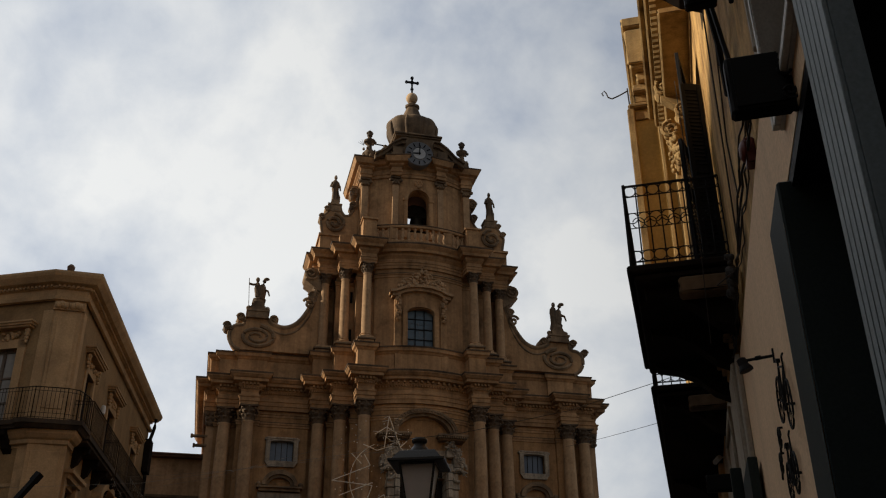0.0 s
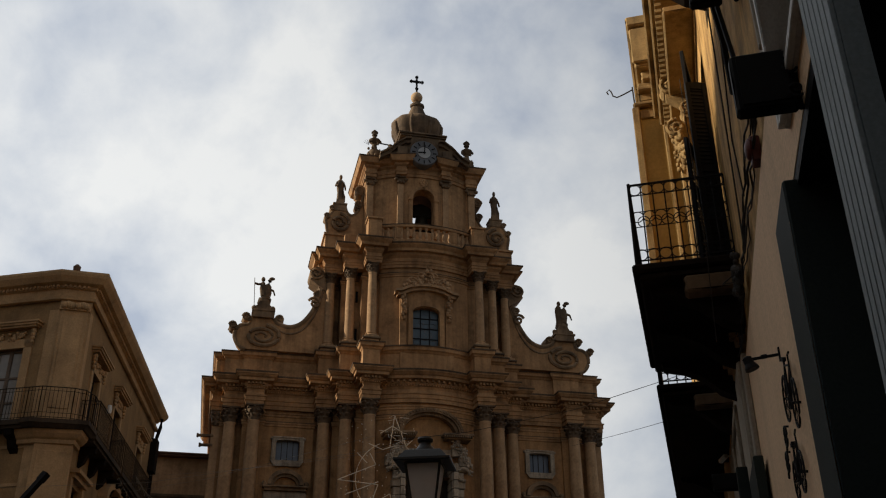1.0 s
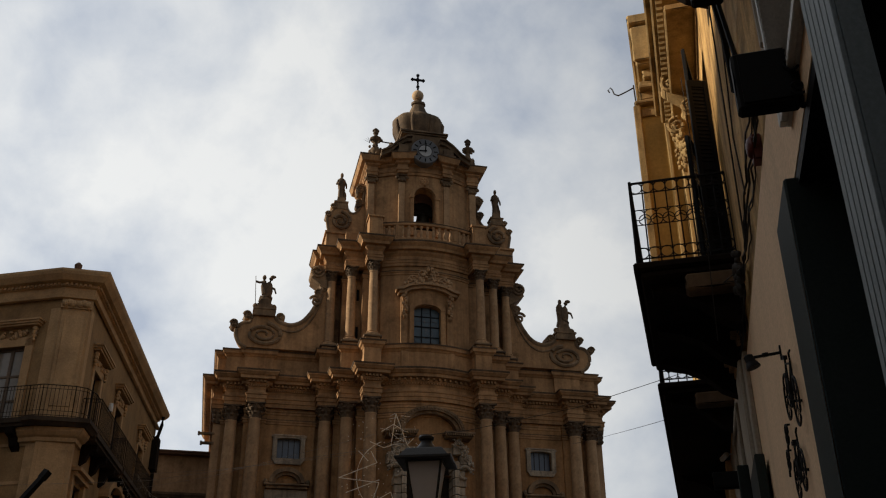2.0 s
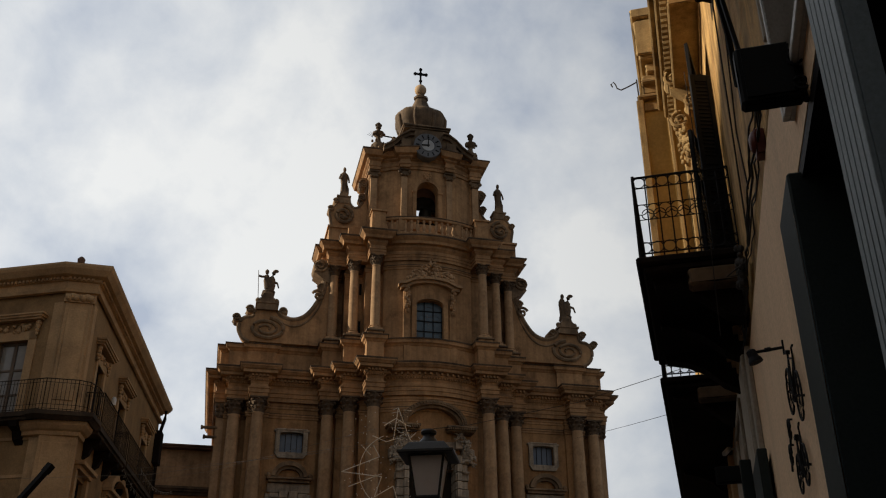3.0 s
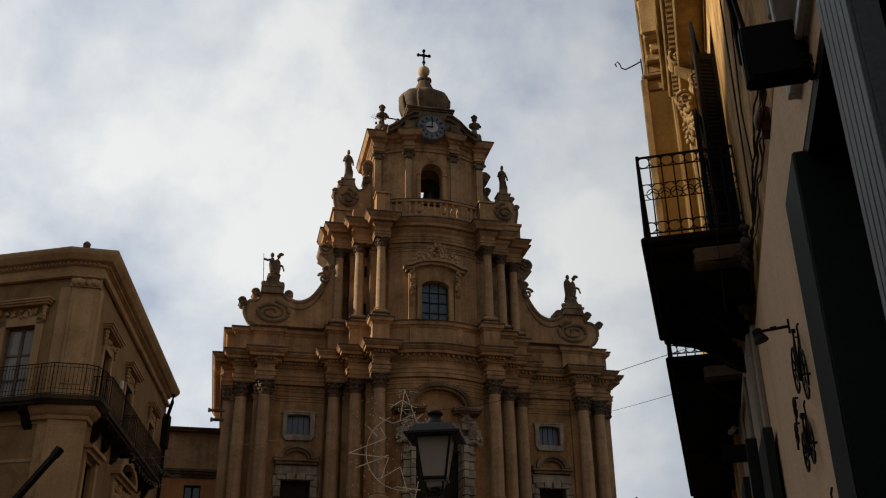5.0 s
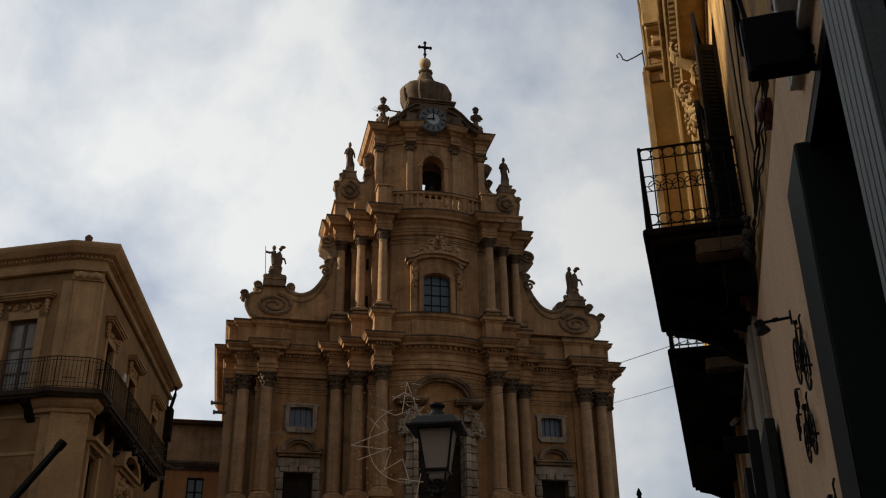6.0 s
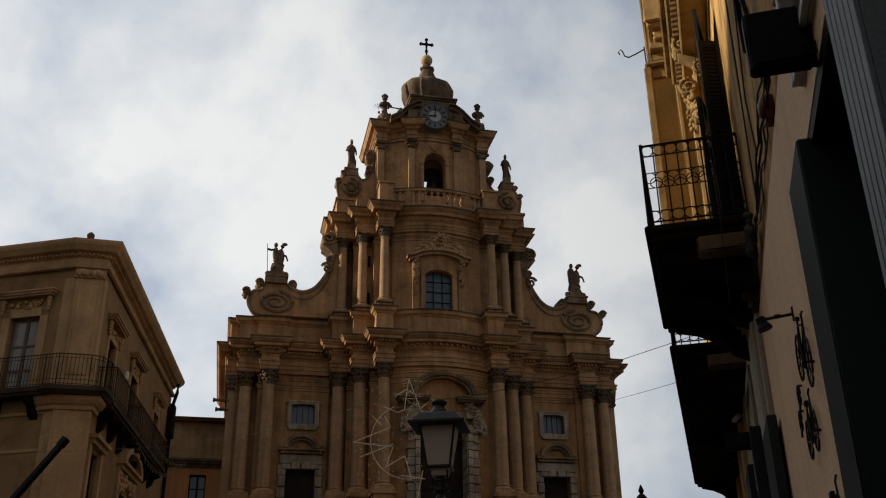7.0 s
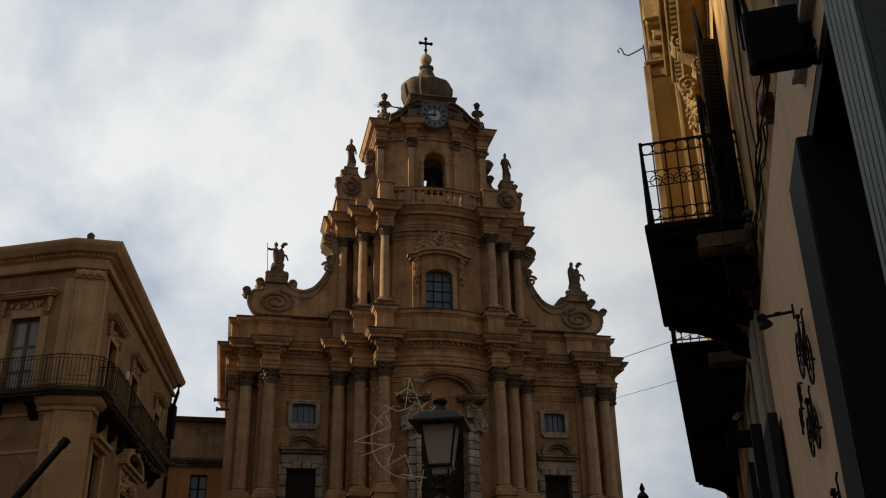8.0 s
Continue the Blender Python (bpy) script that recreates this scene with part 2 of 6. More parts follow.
def sweep(bm, path, prof):
    """Sweeps a profile of (offset, z) along a plan line of (u, w); the offset goes to the line's left side, with mitred corners."""
    pts = [Vector(p) for p in path]
    nrm = []
    for a, b in zip(pts, pts[1:]):
        d = (b - a).normalized()
        nrm.append(Vector((-d.y, d.x)))
    grid = []
    for i, p in enumerate(pts):
        a, b = nrm[max(i - 1, 0)], nrm[min(i, len(nrm) - 1)]
        k = 1 + a.dot(b)
        off = (a + b) / k if k > 0.2 else b
        grid.append([bm.verts.new((p.x + off.x * o, -(p.y + off.y * o), z)) for o, z in prof])
    for a, b in zip(grid, grid[1:]):
        for j in range(len(prof) - 1):
            bm.faces.new((a[j], b[j], b[j + 1], a[j + 1]))
    return bm


def prism(bm, outline, y0, y1, m=None):
    """An outline of (x, z) points given depth from y0 to y1."""
    a = [Vector((x, y0, z)) for x, z in outline]
    b = [Vector((x, y1, z)) for x, z in outline]
    if m is not None:
        a, b = [m @ v for v in a], [m @ v for v in b]
    a, b = [bm.verts.new(v) for v in a], [bm.verts.new(v) for v in b]
    n = len(a)
    bm.faces.new(a)
    bm.faces.new(b[::-1])
    for i in range(n):
        bm.faces.new((a[i], a[(i + 1) % n], b[(i + 1) % n], b[i]))
    return bm


def tube(bm, pts, r, n=6):
    pts = [Vector(p) for p in pts]
    rings = []
    for i, p in enumerate(pts):
        d = (pts[min(i + 1, len(pts) - 1)] - pts[max(i - 1, 0)]).normalized()
        s = d.orthogonal().normalized() if abs(d.z) > 0.95 else d.cross(Vector((0, 0, 1))).normalized()
        t = d.cross(s).normalized()
        k = r[i] if isinstance(r, (list, tuple)) else r
        rings.append([bm.verts.new(p + k * (math.cos(2 * math.pi * j / n) * s + math.sin(2 * math.pi * j / n) * t)) for j in range(n)])
    for a, b in zip(rings, rings[1:]):
        for j in range(n):
            bm.faces.new((a[j], a[(j + 1) % n], b[(j + 1) % n], b[j]))
    bm.faces.new(rings[0])
    bm.faces.new(rings[-1][::-1])
    return bm


def ball(bm, c, r, sx=1, sy=1, sz=1, seg=10):
    bmesh.ops.create_uvsphere(bm, u_segments=seg, v_segments=max(6, seg // 2 + 2), radius=1,
                              matrix=Matrix.Translation(c) @ Matrix.Diagonal((r * sx, r * sy, r * sz, 1)))
    return bm


def arc(cx, cz, r, a0, a1, n, rz=None):
    return [(cx + r * math.cos(radians(a0 + (a1 - a0) * i / n)), cz + (rz or r) * math.sin(radians(a0 + (a1 - a0) * i / n))) for i in range(n + 1)]


def arch_fill(bm, u0, u1, zs, zt, y0, y1, rise, n=10):
    """The masonry between an arch springing at zs and a flat course at zt."""
    c, h = (u0 + u1) / 2, (u1 - u0) / 2
    prev = None
    for i in range(n + 1):
        a = math.pi * i / n
        p = (c - h * math.cos(a), zs + rise * math.sin(a))
        if prev:
            prism(bm, [prev, p, (p[0], zt), (prev[0], zt)], y0, y1)
        prev = p
    return bm


def spiral(cx, cz, r, turns, start, hand, n=26, inner=0.16):
    return [(cx + hand * r * (1 - (1 - inner) * i / n) * math.cos(radians(start) + turns * 2 * math.pi * i / n),
             cz + r * (1 - (1 - inner) * i / n) * math.sin(radians(start) + turns * 2 * math.pi * i / n)) for i in range(n + 1)]


def pieces(name, boxes, mat, parent, bev=0.02, m=None, label=""):
    """Each box of a list as one part of its own."""
    for q in boxes:
        part(name, box(B(), *q, m, bev), mat, parent, label)

SOOT = surface("soot_blackened_ledge", (0.15, 0.097, 0.058), (0.06, 0.04, 0.026), streak=0.3, grain=8.0, bump=0.6)
# capital colour is darkened to carry the shade of its carved recesses
CAPITAL = surface("shade_dark_capital_stone", (0.17, 0.112, 0.068), (0.055, 0.037, 0.025), streak=0.2, grain=10.0, bump=0.6)
STAR_WIRE = surface("bright_festive_wire", (0.80, 0.73, 0.62), (0.66, 0.59, 0.49), rough=0.5, bump=0.0)

# ---------------------------------------------------------------- ground and unseen walls added to block sun and sky
bm = B()
box(bm, -600, 600, -600, 900, -0.6, 0.0)
tagged(part("ground", bm, PAVING), "dark stone paved street and square", kind="structure")
# out of view, added to keep the sun off the lower right house fronts
bm = B()
box(bm, -27.0, -26.0, -18, 20.0, 0, 20.5)
tagged(part("wall_west", bm, PALAZZO_TRIM), "unseen plain wall added to shade the right street front", kind="structure")
# two invented occluders out of view: palazzo front and church columns lose the sun
bm = B()
box(bm, -37.0, -34.0, 20.0, 52.8, 0, 31.6)
box(bm, -30.0, -27.0, 52.8, 63.0, 0, 24.6)
tagged(part("wall_northwest", bm, PALAZZO_WALL), "unseen plain blocks added to shade the palazzo front and lower church", kind="structure")
# added behind the camera, unseen, to cut light from the low sky
bm = B()
box(bm, -27.0, 9.0, -19.2, -18.2, 0, 11.0)
tagged(part("wall_south", bm, PALAZZO_WALL), "unseen plain wall added behind the camera to block low sky", kind="structure")

# ---------------------------------------------------------------- church
CHURCH_AT = pose(-0.68, 55, 0, 0, 0, 12.55)
church = thing("church", CHURCH_AT, "three-tiered baroque church facade of golden limestone with clustered columns", "church")


def bulge(c, w0, s, n=9):
    return [(c * i / n, w0 + s * (1 - (i / n) ** 2)) for i in range(n + 1)]


def mirrored(half):
    return [(-u, w) for u, w in reversed(half) if u > 1e-6] + list(half)


WALL_1 = mirrored(bulge(2.85, 1.75, 0.75) + [(2.86, 1.05), (3.95, 1.05), (3.95, 0.0), (5.15, 0.0), (5.15, -0.95), (6.15, -0.95), (6.15, -0.68), (9.05, -0.68),
                  (9.05, -0.5), (10.25, -0.5), (10.25, -1.2), (11.5, -1.2), (11.5, -1.6), (11.9, -1.6), (11.9, -14)])
ENT_1 = mirrored(bulge(2.80, 1.95, 0.75) + [(2.86, 2.82), (3.86, 2.82), (3.86, 1.52), (5.08, 1.52), (5.08, 0.5), (6.2, 0.5), (6.2, -0.45), (9.15, -0.45),
                 (9.15, 0.38), (10.2, 0.38), (10.2, -0.35), (11.45, -0.35), (11.45, -1.2), (12.1, -1.2), (12.1, -14)])
ATTIC = mirrored(bulge(2.80, 1.55, 0.72) + [(2.84, 2.38), (3.84, 2.38), (3.84, 1.22), (5.02, 1.22), (5.02, 0.2), (6.15, 0.2), (6.15, -0.9), (8.8, -0.9),
                 (8.8, -0.7), (10.5, -0.7), (10.5, -0.9), (11.55, -0.9), (11.55, -1.35), (12.0, -1.35), (12.0, -14)])
WALL_2 = mirrored(bulge(2.75, 1.25, 0.7) + [(2.76, 0.75), (3.8, 0.75), (3.8, -0.25), (4.95, -0.25), (4.95, -1.2), (6.0, -1.2), (6.0, -2.3)])
ENT_2 = mirrored(bulge(2.78, 1.38, 0.7) + [(2.84, 2.26), (3.8, 2.26), (3.8, 1.1), (4.95, 1.1), (4.95, 0.08), (6.08, 0.08), (6.08, -0.75), (6.3, -0.75), (6.3, -2.4)])
WALL_3 = mirrored(bulge(3.1, 0.1, 0.9) + [(3.12, 0.11), (3.7, 0.11), (3.7, -4.2)])
ENT_3 = mirrored([(0, 1.1), (0.5, 1.08), (1.16, 0.98), (1.18, 1.32), (1.84, 1.18), (1.86, 0.82), (2.4, 0.58), (3.0, 0.26), (3.02, 0.55), (3.78, 0.55), (3.78, -4.2)])


def wall_with_holes(path, z0, z1, holes):
    """A facing wall along a plan line; holes are (u0, u1, z0, z1) and cut whole stretches of the line."""
    pts = []
    cuts = sorted({u for h in holes for u in h[:2]})
    for a, b in zip(path, path[1:]):
        pts.append(a)
        for c in cuts:
            if a[0] + 1e-6 < c < b[0] - 1e-6:
                k = (c - a[0]) / (b[0] - a[0])
                pts.append((c, a[1] + k * (b[1] - a[1])))
    pts.append(path[-1])
    bm = B()
    for a, b in zip(pts, pts[1:]):
        mid = (a[0] + b[0]) / 2
        spans = [(z0, z1)]
        if abs(a[0] - b[0]) > 1e-4:
            for u0, u1, h0, h1 in holes:
                if u0 < mid < u1:
                    spans = [(z0, h0), (h1, z1)]
        for s0, s1 in spans:
            if s1 - s0 < 0.01:
                continue
            q = [bm.verts.new((p[0], -p[1], z)) for p, z in ((a, s0), (b, s0), (b, s1), (a, s1))]
            bm.faces.new(q)
            # reveals at the sides of openings
    for u0, u1, h0, h1 in holes:
        for u in (u0, u1):
            w = min((abs(p[0] - u), p[1]) for p in pts)[1]
            bm.faces.new([bm.verts.new(v) for v in ((u, -w, h0), (u, -w + 0.7, h0), (u, -w + 0.7, h1), (u, -w, h1))])
        w = min((abs(p[0] - u0), p[1]) for p in pts)[1]
        bm.faces.new([bm.verts.new(v) for v in ((u0, -w, h0), (u0, -w + 0.7, h0), (u1, -w + 0.7, h0), (u1, -w, h0))])
    return bm


HOLES_1 = [(s * 7.59 - 0.66, s * 7.59 + 0.66, 15.05, 16.25) for s in (-1, 1)] + [(s * 7.59 - 0.82, s * 7.59 + 0.82, 8.9, 12.45) for s in (-1, 1)] + \
          [(-1.36, 1.36, 8.9, 15.3)]

def facing(bm, path, z0, z1, holes):
    src = wall_with_holes(path, z0, z1, holes)
    me = bpy.data.meshes.new("tmp")
    src.to_mesh(me)
    src.free()
    bm.from_mesh(me)
    bpy.data.meshes.remove(me)


bm = B()
facing(bm, WALL_1, 0.0, 13.8, [(u0, u1, a, min(b, 13.8)) for u0, u1, a, b in HOLES_1 if a < 10])
facing(bm, WALL_1, 13.8, 18.05, [(u0, u1, max(a, 13.8), b) for u0, u1, a, b in HOLES_1 if b > 14])
lower_wall = part("lower_wall", bm, STONE_PLASTER, church, "ochre rendered wall of the lower tier")
bm = B()
sweep(bm, WALL_1, [(0.0, 9.0), (0.45, 9.0), (0.45, 10.2), (0.38, 10.3), (0.2, 10.36), (0.0, 10.36)])
part("plinth", bm, STONE, church)
bm = B()
sweep(bm, WALL_1, [(0.0, 16.98), (0.05, 17.0), (0.05, 17.12), (0.09, 17.14), (0.09, 17.24), (0.0, 17.26)])
sweep(bm, WALL_1, [(0.0, 17.55), (0.04, 17.57), (0.04, 17.7), (0.08, 17.72), (0.08, 17.82), (0.0, 17.84)])
part("string_course", bm, STONE, church)

PROF_1 = [(-0.5, 17.93), (0.0, 17.93), (0.0, 18.15), (0.05, 18.17), (0.05, 18.38), (0.10, 18.42), (0.10, 18.5), (0.0, 18.53), (-0.04, 18.7), (0.02, 18.9),
          (0.10, 18.95), (0.14, 19.02), (0.14, 19.2), (0.42, 19.22), (0.46, 19.24), (0.46, 19.4), (0.54, 19.44), (0.62, 19.55), (0.66, 19.58), (0.66, 19.68), (-0.7, 19.76)]
bm = B()
sweep(bm, ENT_1, PROF_1)
part("entablature", bm, STONE, church, "breaking-forward stone entablature with dentils")


def dentils(path, off, z0, z1, width, gap, depth):
    verts, faces = [], []
    for a, b in zip(path, path[1:]):
        a, b = Vector(a), Vector(b)
        d = b - a
        if d.length < 0.15 or d.length > 9:
            continue
        d.normalize()
        n = Vector((-d.y, d.x))
        k = max(1, int(((b - a).length) / gap))
        for i in range(k):
            c = a + d * ((i + 0.5) * (b - a).length / k)
            i0 = len(verts)
            for z in (z0, z1):
                for o in (off - 0.02, off + depth):
                    for s in (-0.5, 0.5):
                        p = c + d * (s * width) + n * o
                        verts.append((p.x, -p.y, z))
            faces += [tuple(i0 + j for j in q) for q in ((0, 1, 3, 2), (4, 5, 7, 6), (2, 3, 7, 6), (0, 2, 6, 4), (1, 3, 7, 5))]
    me = bpy.data.meshes.new("dentils")
    me.from_pydata(verts, [], faces)
    me.materials.append(STONE)
    return me


tagged(part("dentil_course", dentils(ENT_1, 0.05, 18.86, 18.96, 0.07, 0.12, 0.07), None, church), kind="stuff")
tagged(part("dentil_course", dentils(ENT_1, 0.14, 19.06, 19.19, 0.11, 0.2, 0.2), None, church), kind="stuff")

bm = B()
sweep(bm, ATTIC, [(0.06, 19.7), (0.06, 19.95), (0.0, 20.0), (0.0, 21.02), (0.05, 21.06), (0.1, 21.14), (0.2, 21.2), (0.22, 21.34), (0.24, 21.42), (-1.6, 21.5)])
part("attic", bm, STONE, church)
for s in (-1, 1):
    for u0, u1, w in ((2.9, 3.78, 2.3), (4.05, 4.97, 1.15), (5.2, 6.08, 0.12)):
        a, b = sorted((s * u0, s * u1))
        ped = part("pedestal", box(B(), a, b, -w, -w + 1.2, 21.3, 21.72), STONE, church)
        part("pedestal_cap", box(B(), a - 0.1, b + 0.1, -w - 0.1, -w + 1.2, 21.72, 21.84, None, 0.02), STONE_DARK, ped)
    part("attic_pilaster", box(B(), s * 1.4 - 0.22, s * 1.4 + 0.22, -2.16, -1.9, 19.95, 21.05, None, 0.02), STONE, church)

# wall of the middle tier with its window opening, crowned by the second entablature
bm = B()
facing(bm, WALL_2, 21.3, 26.85, [(-0.82, 0.82, 21.55, 24.2)])
arch_fill(bm, -0.82, 0.82, 23.82, 24.22, -1.86, -1.3, 0.32)
part("middle_wall", bm, STONE, church)
bm = B()
sweep(bm, ENT_2, [(-0.5, 26.7), (0.0, 26.7), (0.0, 26.88), (0.04, 26.9), (0.04, 27.06), (0.08, 27.08), (0.0, 27.14), (-0.03, 27.35), (0.08, 27.48), (0.12, 27.52),
                  (0.12, 27.68), (0.36, 27.70), (0.4, 27.86), (0.5, 27.96), (0.58, 28.05), (0.6, 28.14), (-1.5, 28.3)])
part("entablature", bm, STONE, church)
bm = B()
sweep(bm, WALL_2, [(0.0, 26.12), (0.05, 26.14), (0.05, 26.26), (0.1, 26.3), (0.1, 26.36), (0.0, 26.4)])
part("string_course", bm, STONE, church)


# columns
def column_meshes(r, h):
    base, shaft, cap = B(), B(), B()
    box(base, -r * 1.42, r * 1.42, -r * 1.42, r * 1.42, 0, r * 0.42)
    lathe(base, [(r * 1.38, r * 0.42), (r * 1.44, r * 0.55), (r * 1.36, r * 0.7), (r * 1.14, r * 0.78), (r * 1.1, r * 0.92), (r * 1.24, r * 0.98), (r * 1.24, r * 1.1), (r * 1.02, r * 1.18)], 20)
    ch = r * 2.35
    prof = []
    for i in range(9):
        k = i / 8
        prof.append((r * (1.0 - 0.16 * max(0, (k - 0.3) / 0.7) ** 1.5), r * 1.16 + (h - ch - r * 1.16) * k))
    lathe(shaft, prof + [(r * 0.95, h - ch - 0.06), (r * 0.95, h - ch + 0.02), (r * 0.84, h - ch + 0.03)], 24)
    z0 = h - ch
    lathe(cap, [(r * 0.84, z0), (r * 0.88, z0 + ch * 0.5), (r * 1.05, z0 + ch * 0.72), (r * 1.2, z0 + ch * 0.86)], 16)
    for row, (z, hh, out) in enumerate(((z0, ch * 0.42, 0.30), (z0 + ch * 0.22, ch * 0.48, 0.42))):
        for i in range(8):
            a = 2 * math.pi * (i + 0.5 * row) / 8
            m = Matrix.Rotation(a, 4, "Z")
            w = r * 0.30
            pr = [(r * 0.86, 0), (r * 1.0, hh * 0.6), (r * (1.0 + out), hh * 0.95), (r * (1.02 + out), hh * 0.78), (r * 1.05, hh * 0.5)]
            vs = []
            for sgn, k in ((-1, 1), (0, 1.06), (1, 1)):
                vs.append([cap.verts.new(m @ Vector((x * k, sgn * w * (1.0 - 0.35 * j / 4), z + zz))) for j, (x, zz) in enumerate(pr)])
            for p, q in zip(vs, vs[1:]):
                for j in range(4):
                    cap.faces.new((p[j], q[j], q[j + 1], p[j + 1]))
    for i in range(4):
        a = math.pi / 4 + math.pi / 2 * i
        ball(cap, (1.3 * r * math.cos(a), 1.3 * r * math.sin(a), z0 + ch * 0.8), r * 0.24, seg=8)
        ball(cap, (1.12 * r * math.cos(a + 0.78), 1.12 * r * math.sin(a + 0.78), z0 + ch * 0.86), r * 0.18, seg=6)
    ab = [(-1.35, -1.35), (0, -1.1), (1.35, -1.35), (1.1, 0), (1.35, 1.35), (0, 1.1), (-1.35, 1.35), (-1.1, 0)]
    lo = [cap.verts.new((x * r, y * r, z0 + ch * 0.9)) for x, y in ab]
    hi = [cap.verts.new((x * r * 1.04, y * r * 1.04, h)) for x, y in ab]
    cap.faces.new(lo[::-1]), cap.faces.new(hi)
    for i in range(8):
        cap.faces.new((lo[i], lo[(i + 1) % 8], hi[(i + 1) % 8], hi[i]))
    out = []
    for nme, b, mat, sm in (("base", base, STONE_PALE, True), ("column", shaft, STONE_PALE, True), ("capital", cap, CAPITAL, False)):
        bmesh.ops.recalc_face_normals(b, faces=b.faces)
        me = bpy.data.meshes.new(nme)
        b.to_mesh(me)
        b.free()
        if sm:
            me.shade_smooth()
            me.set_sharp_from_angle(angle=radians(40))
        me.materials.append(mat)
        out.append(me)
    return out


def colonnade(spots, r, z0, z1):
    base, shaft, cap = column_meshes(r, z1 - z0)
    for u, w in spots:
        for s in (-1, 1):
            c = part("column", shaft, None, church, "smooth limestone column", (s * u, -w, z0))
            part("base", base, None, c)
            part("capital", cap, None, c, "weathered leafy carved capital, darkened for the shade in its carving")


colonnade([(10.95, -0.73), (9.65, 0.0), (5.68, 0.11), (4.55, 1.13), (3.36, 2.41)], 0.385, 10.86, 17.95)
colonnade([(5.63, -0.25), (4.51, 0.75), (3.33, 1.91)], 0.285, 21.84, 26.74)
for u, w, top in ((10.95, -0.73, 10.86), (9.65, 0.0, 10.86), (5.68, 0.11, 10.86), (4.55, 1.13, 10.86), (3.36, 2.41, 10.86)):
    for s in (-1, 1):
        bm = B()
        box(bm, s * u - 0.56, s * u + 0.56, -w - 0.58, -w + 1.2, 8.6, 10.6)
        box(bm, s * u - 0.66, s * u + 0.66, -w - 0.68, -w + 1.2, 10.6, 10.74)
        box(bm, s * u - 0.6, s * u + 0.6, -w - 0.62, -w + 1.2, 10.74, 10.86)
        part("column_pedestal", bm, STONE, church)
# corner pilasters with carved capitals
for s in (-1, 1):
    for u, w, ww in ((11.62, -1.55, 0.32), (6.0, -0.36, 0.0)):
        if not ww:
            continue
        bm = B()
        box(bm, s * u - ww, s * u + ww, -w - 0.2, -w + 0.3, 10.3, 17.05)
        pil = part("pilaster", bm, STONE_PALE, church)
        bm = B()
        prism(bm, [(s * u - ww, 17.05), (s * u + ww, 17.05), (s * u + ww + 0.15, 17.9), (s * u - ww - 0.15, 17.9)], -w - 0.32, -w + 0.3)
        for i in range(9):
            ball(bm, (s * u + (i % 3 - 1) * ww * 0.9, -w - 0.3, 17.2 + 0.26 * (i // 3)), 0.13, seg=6)
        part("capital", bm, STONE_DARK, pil)


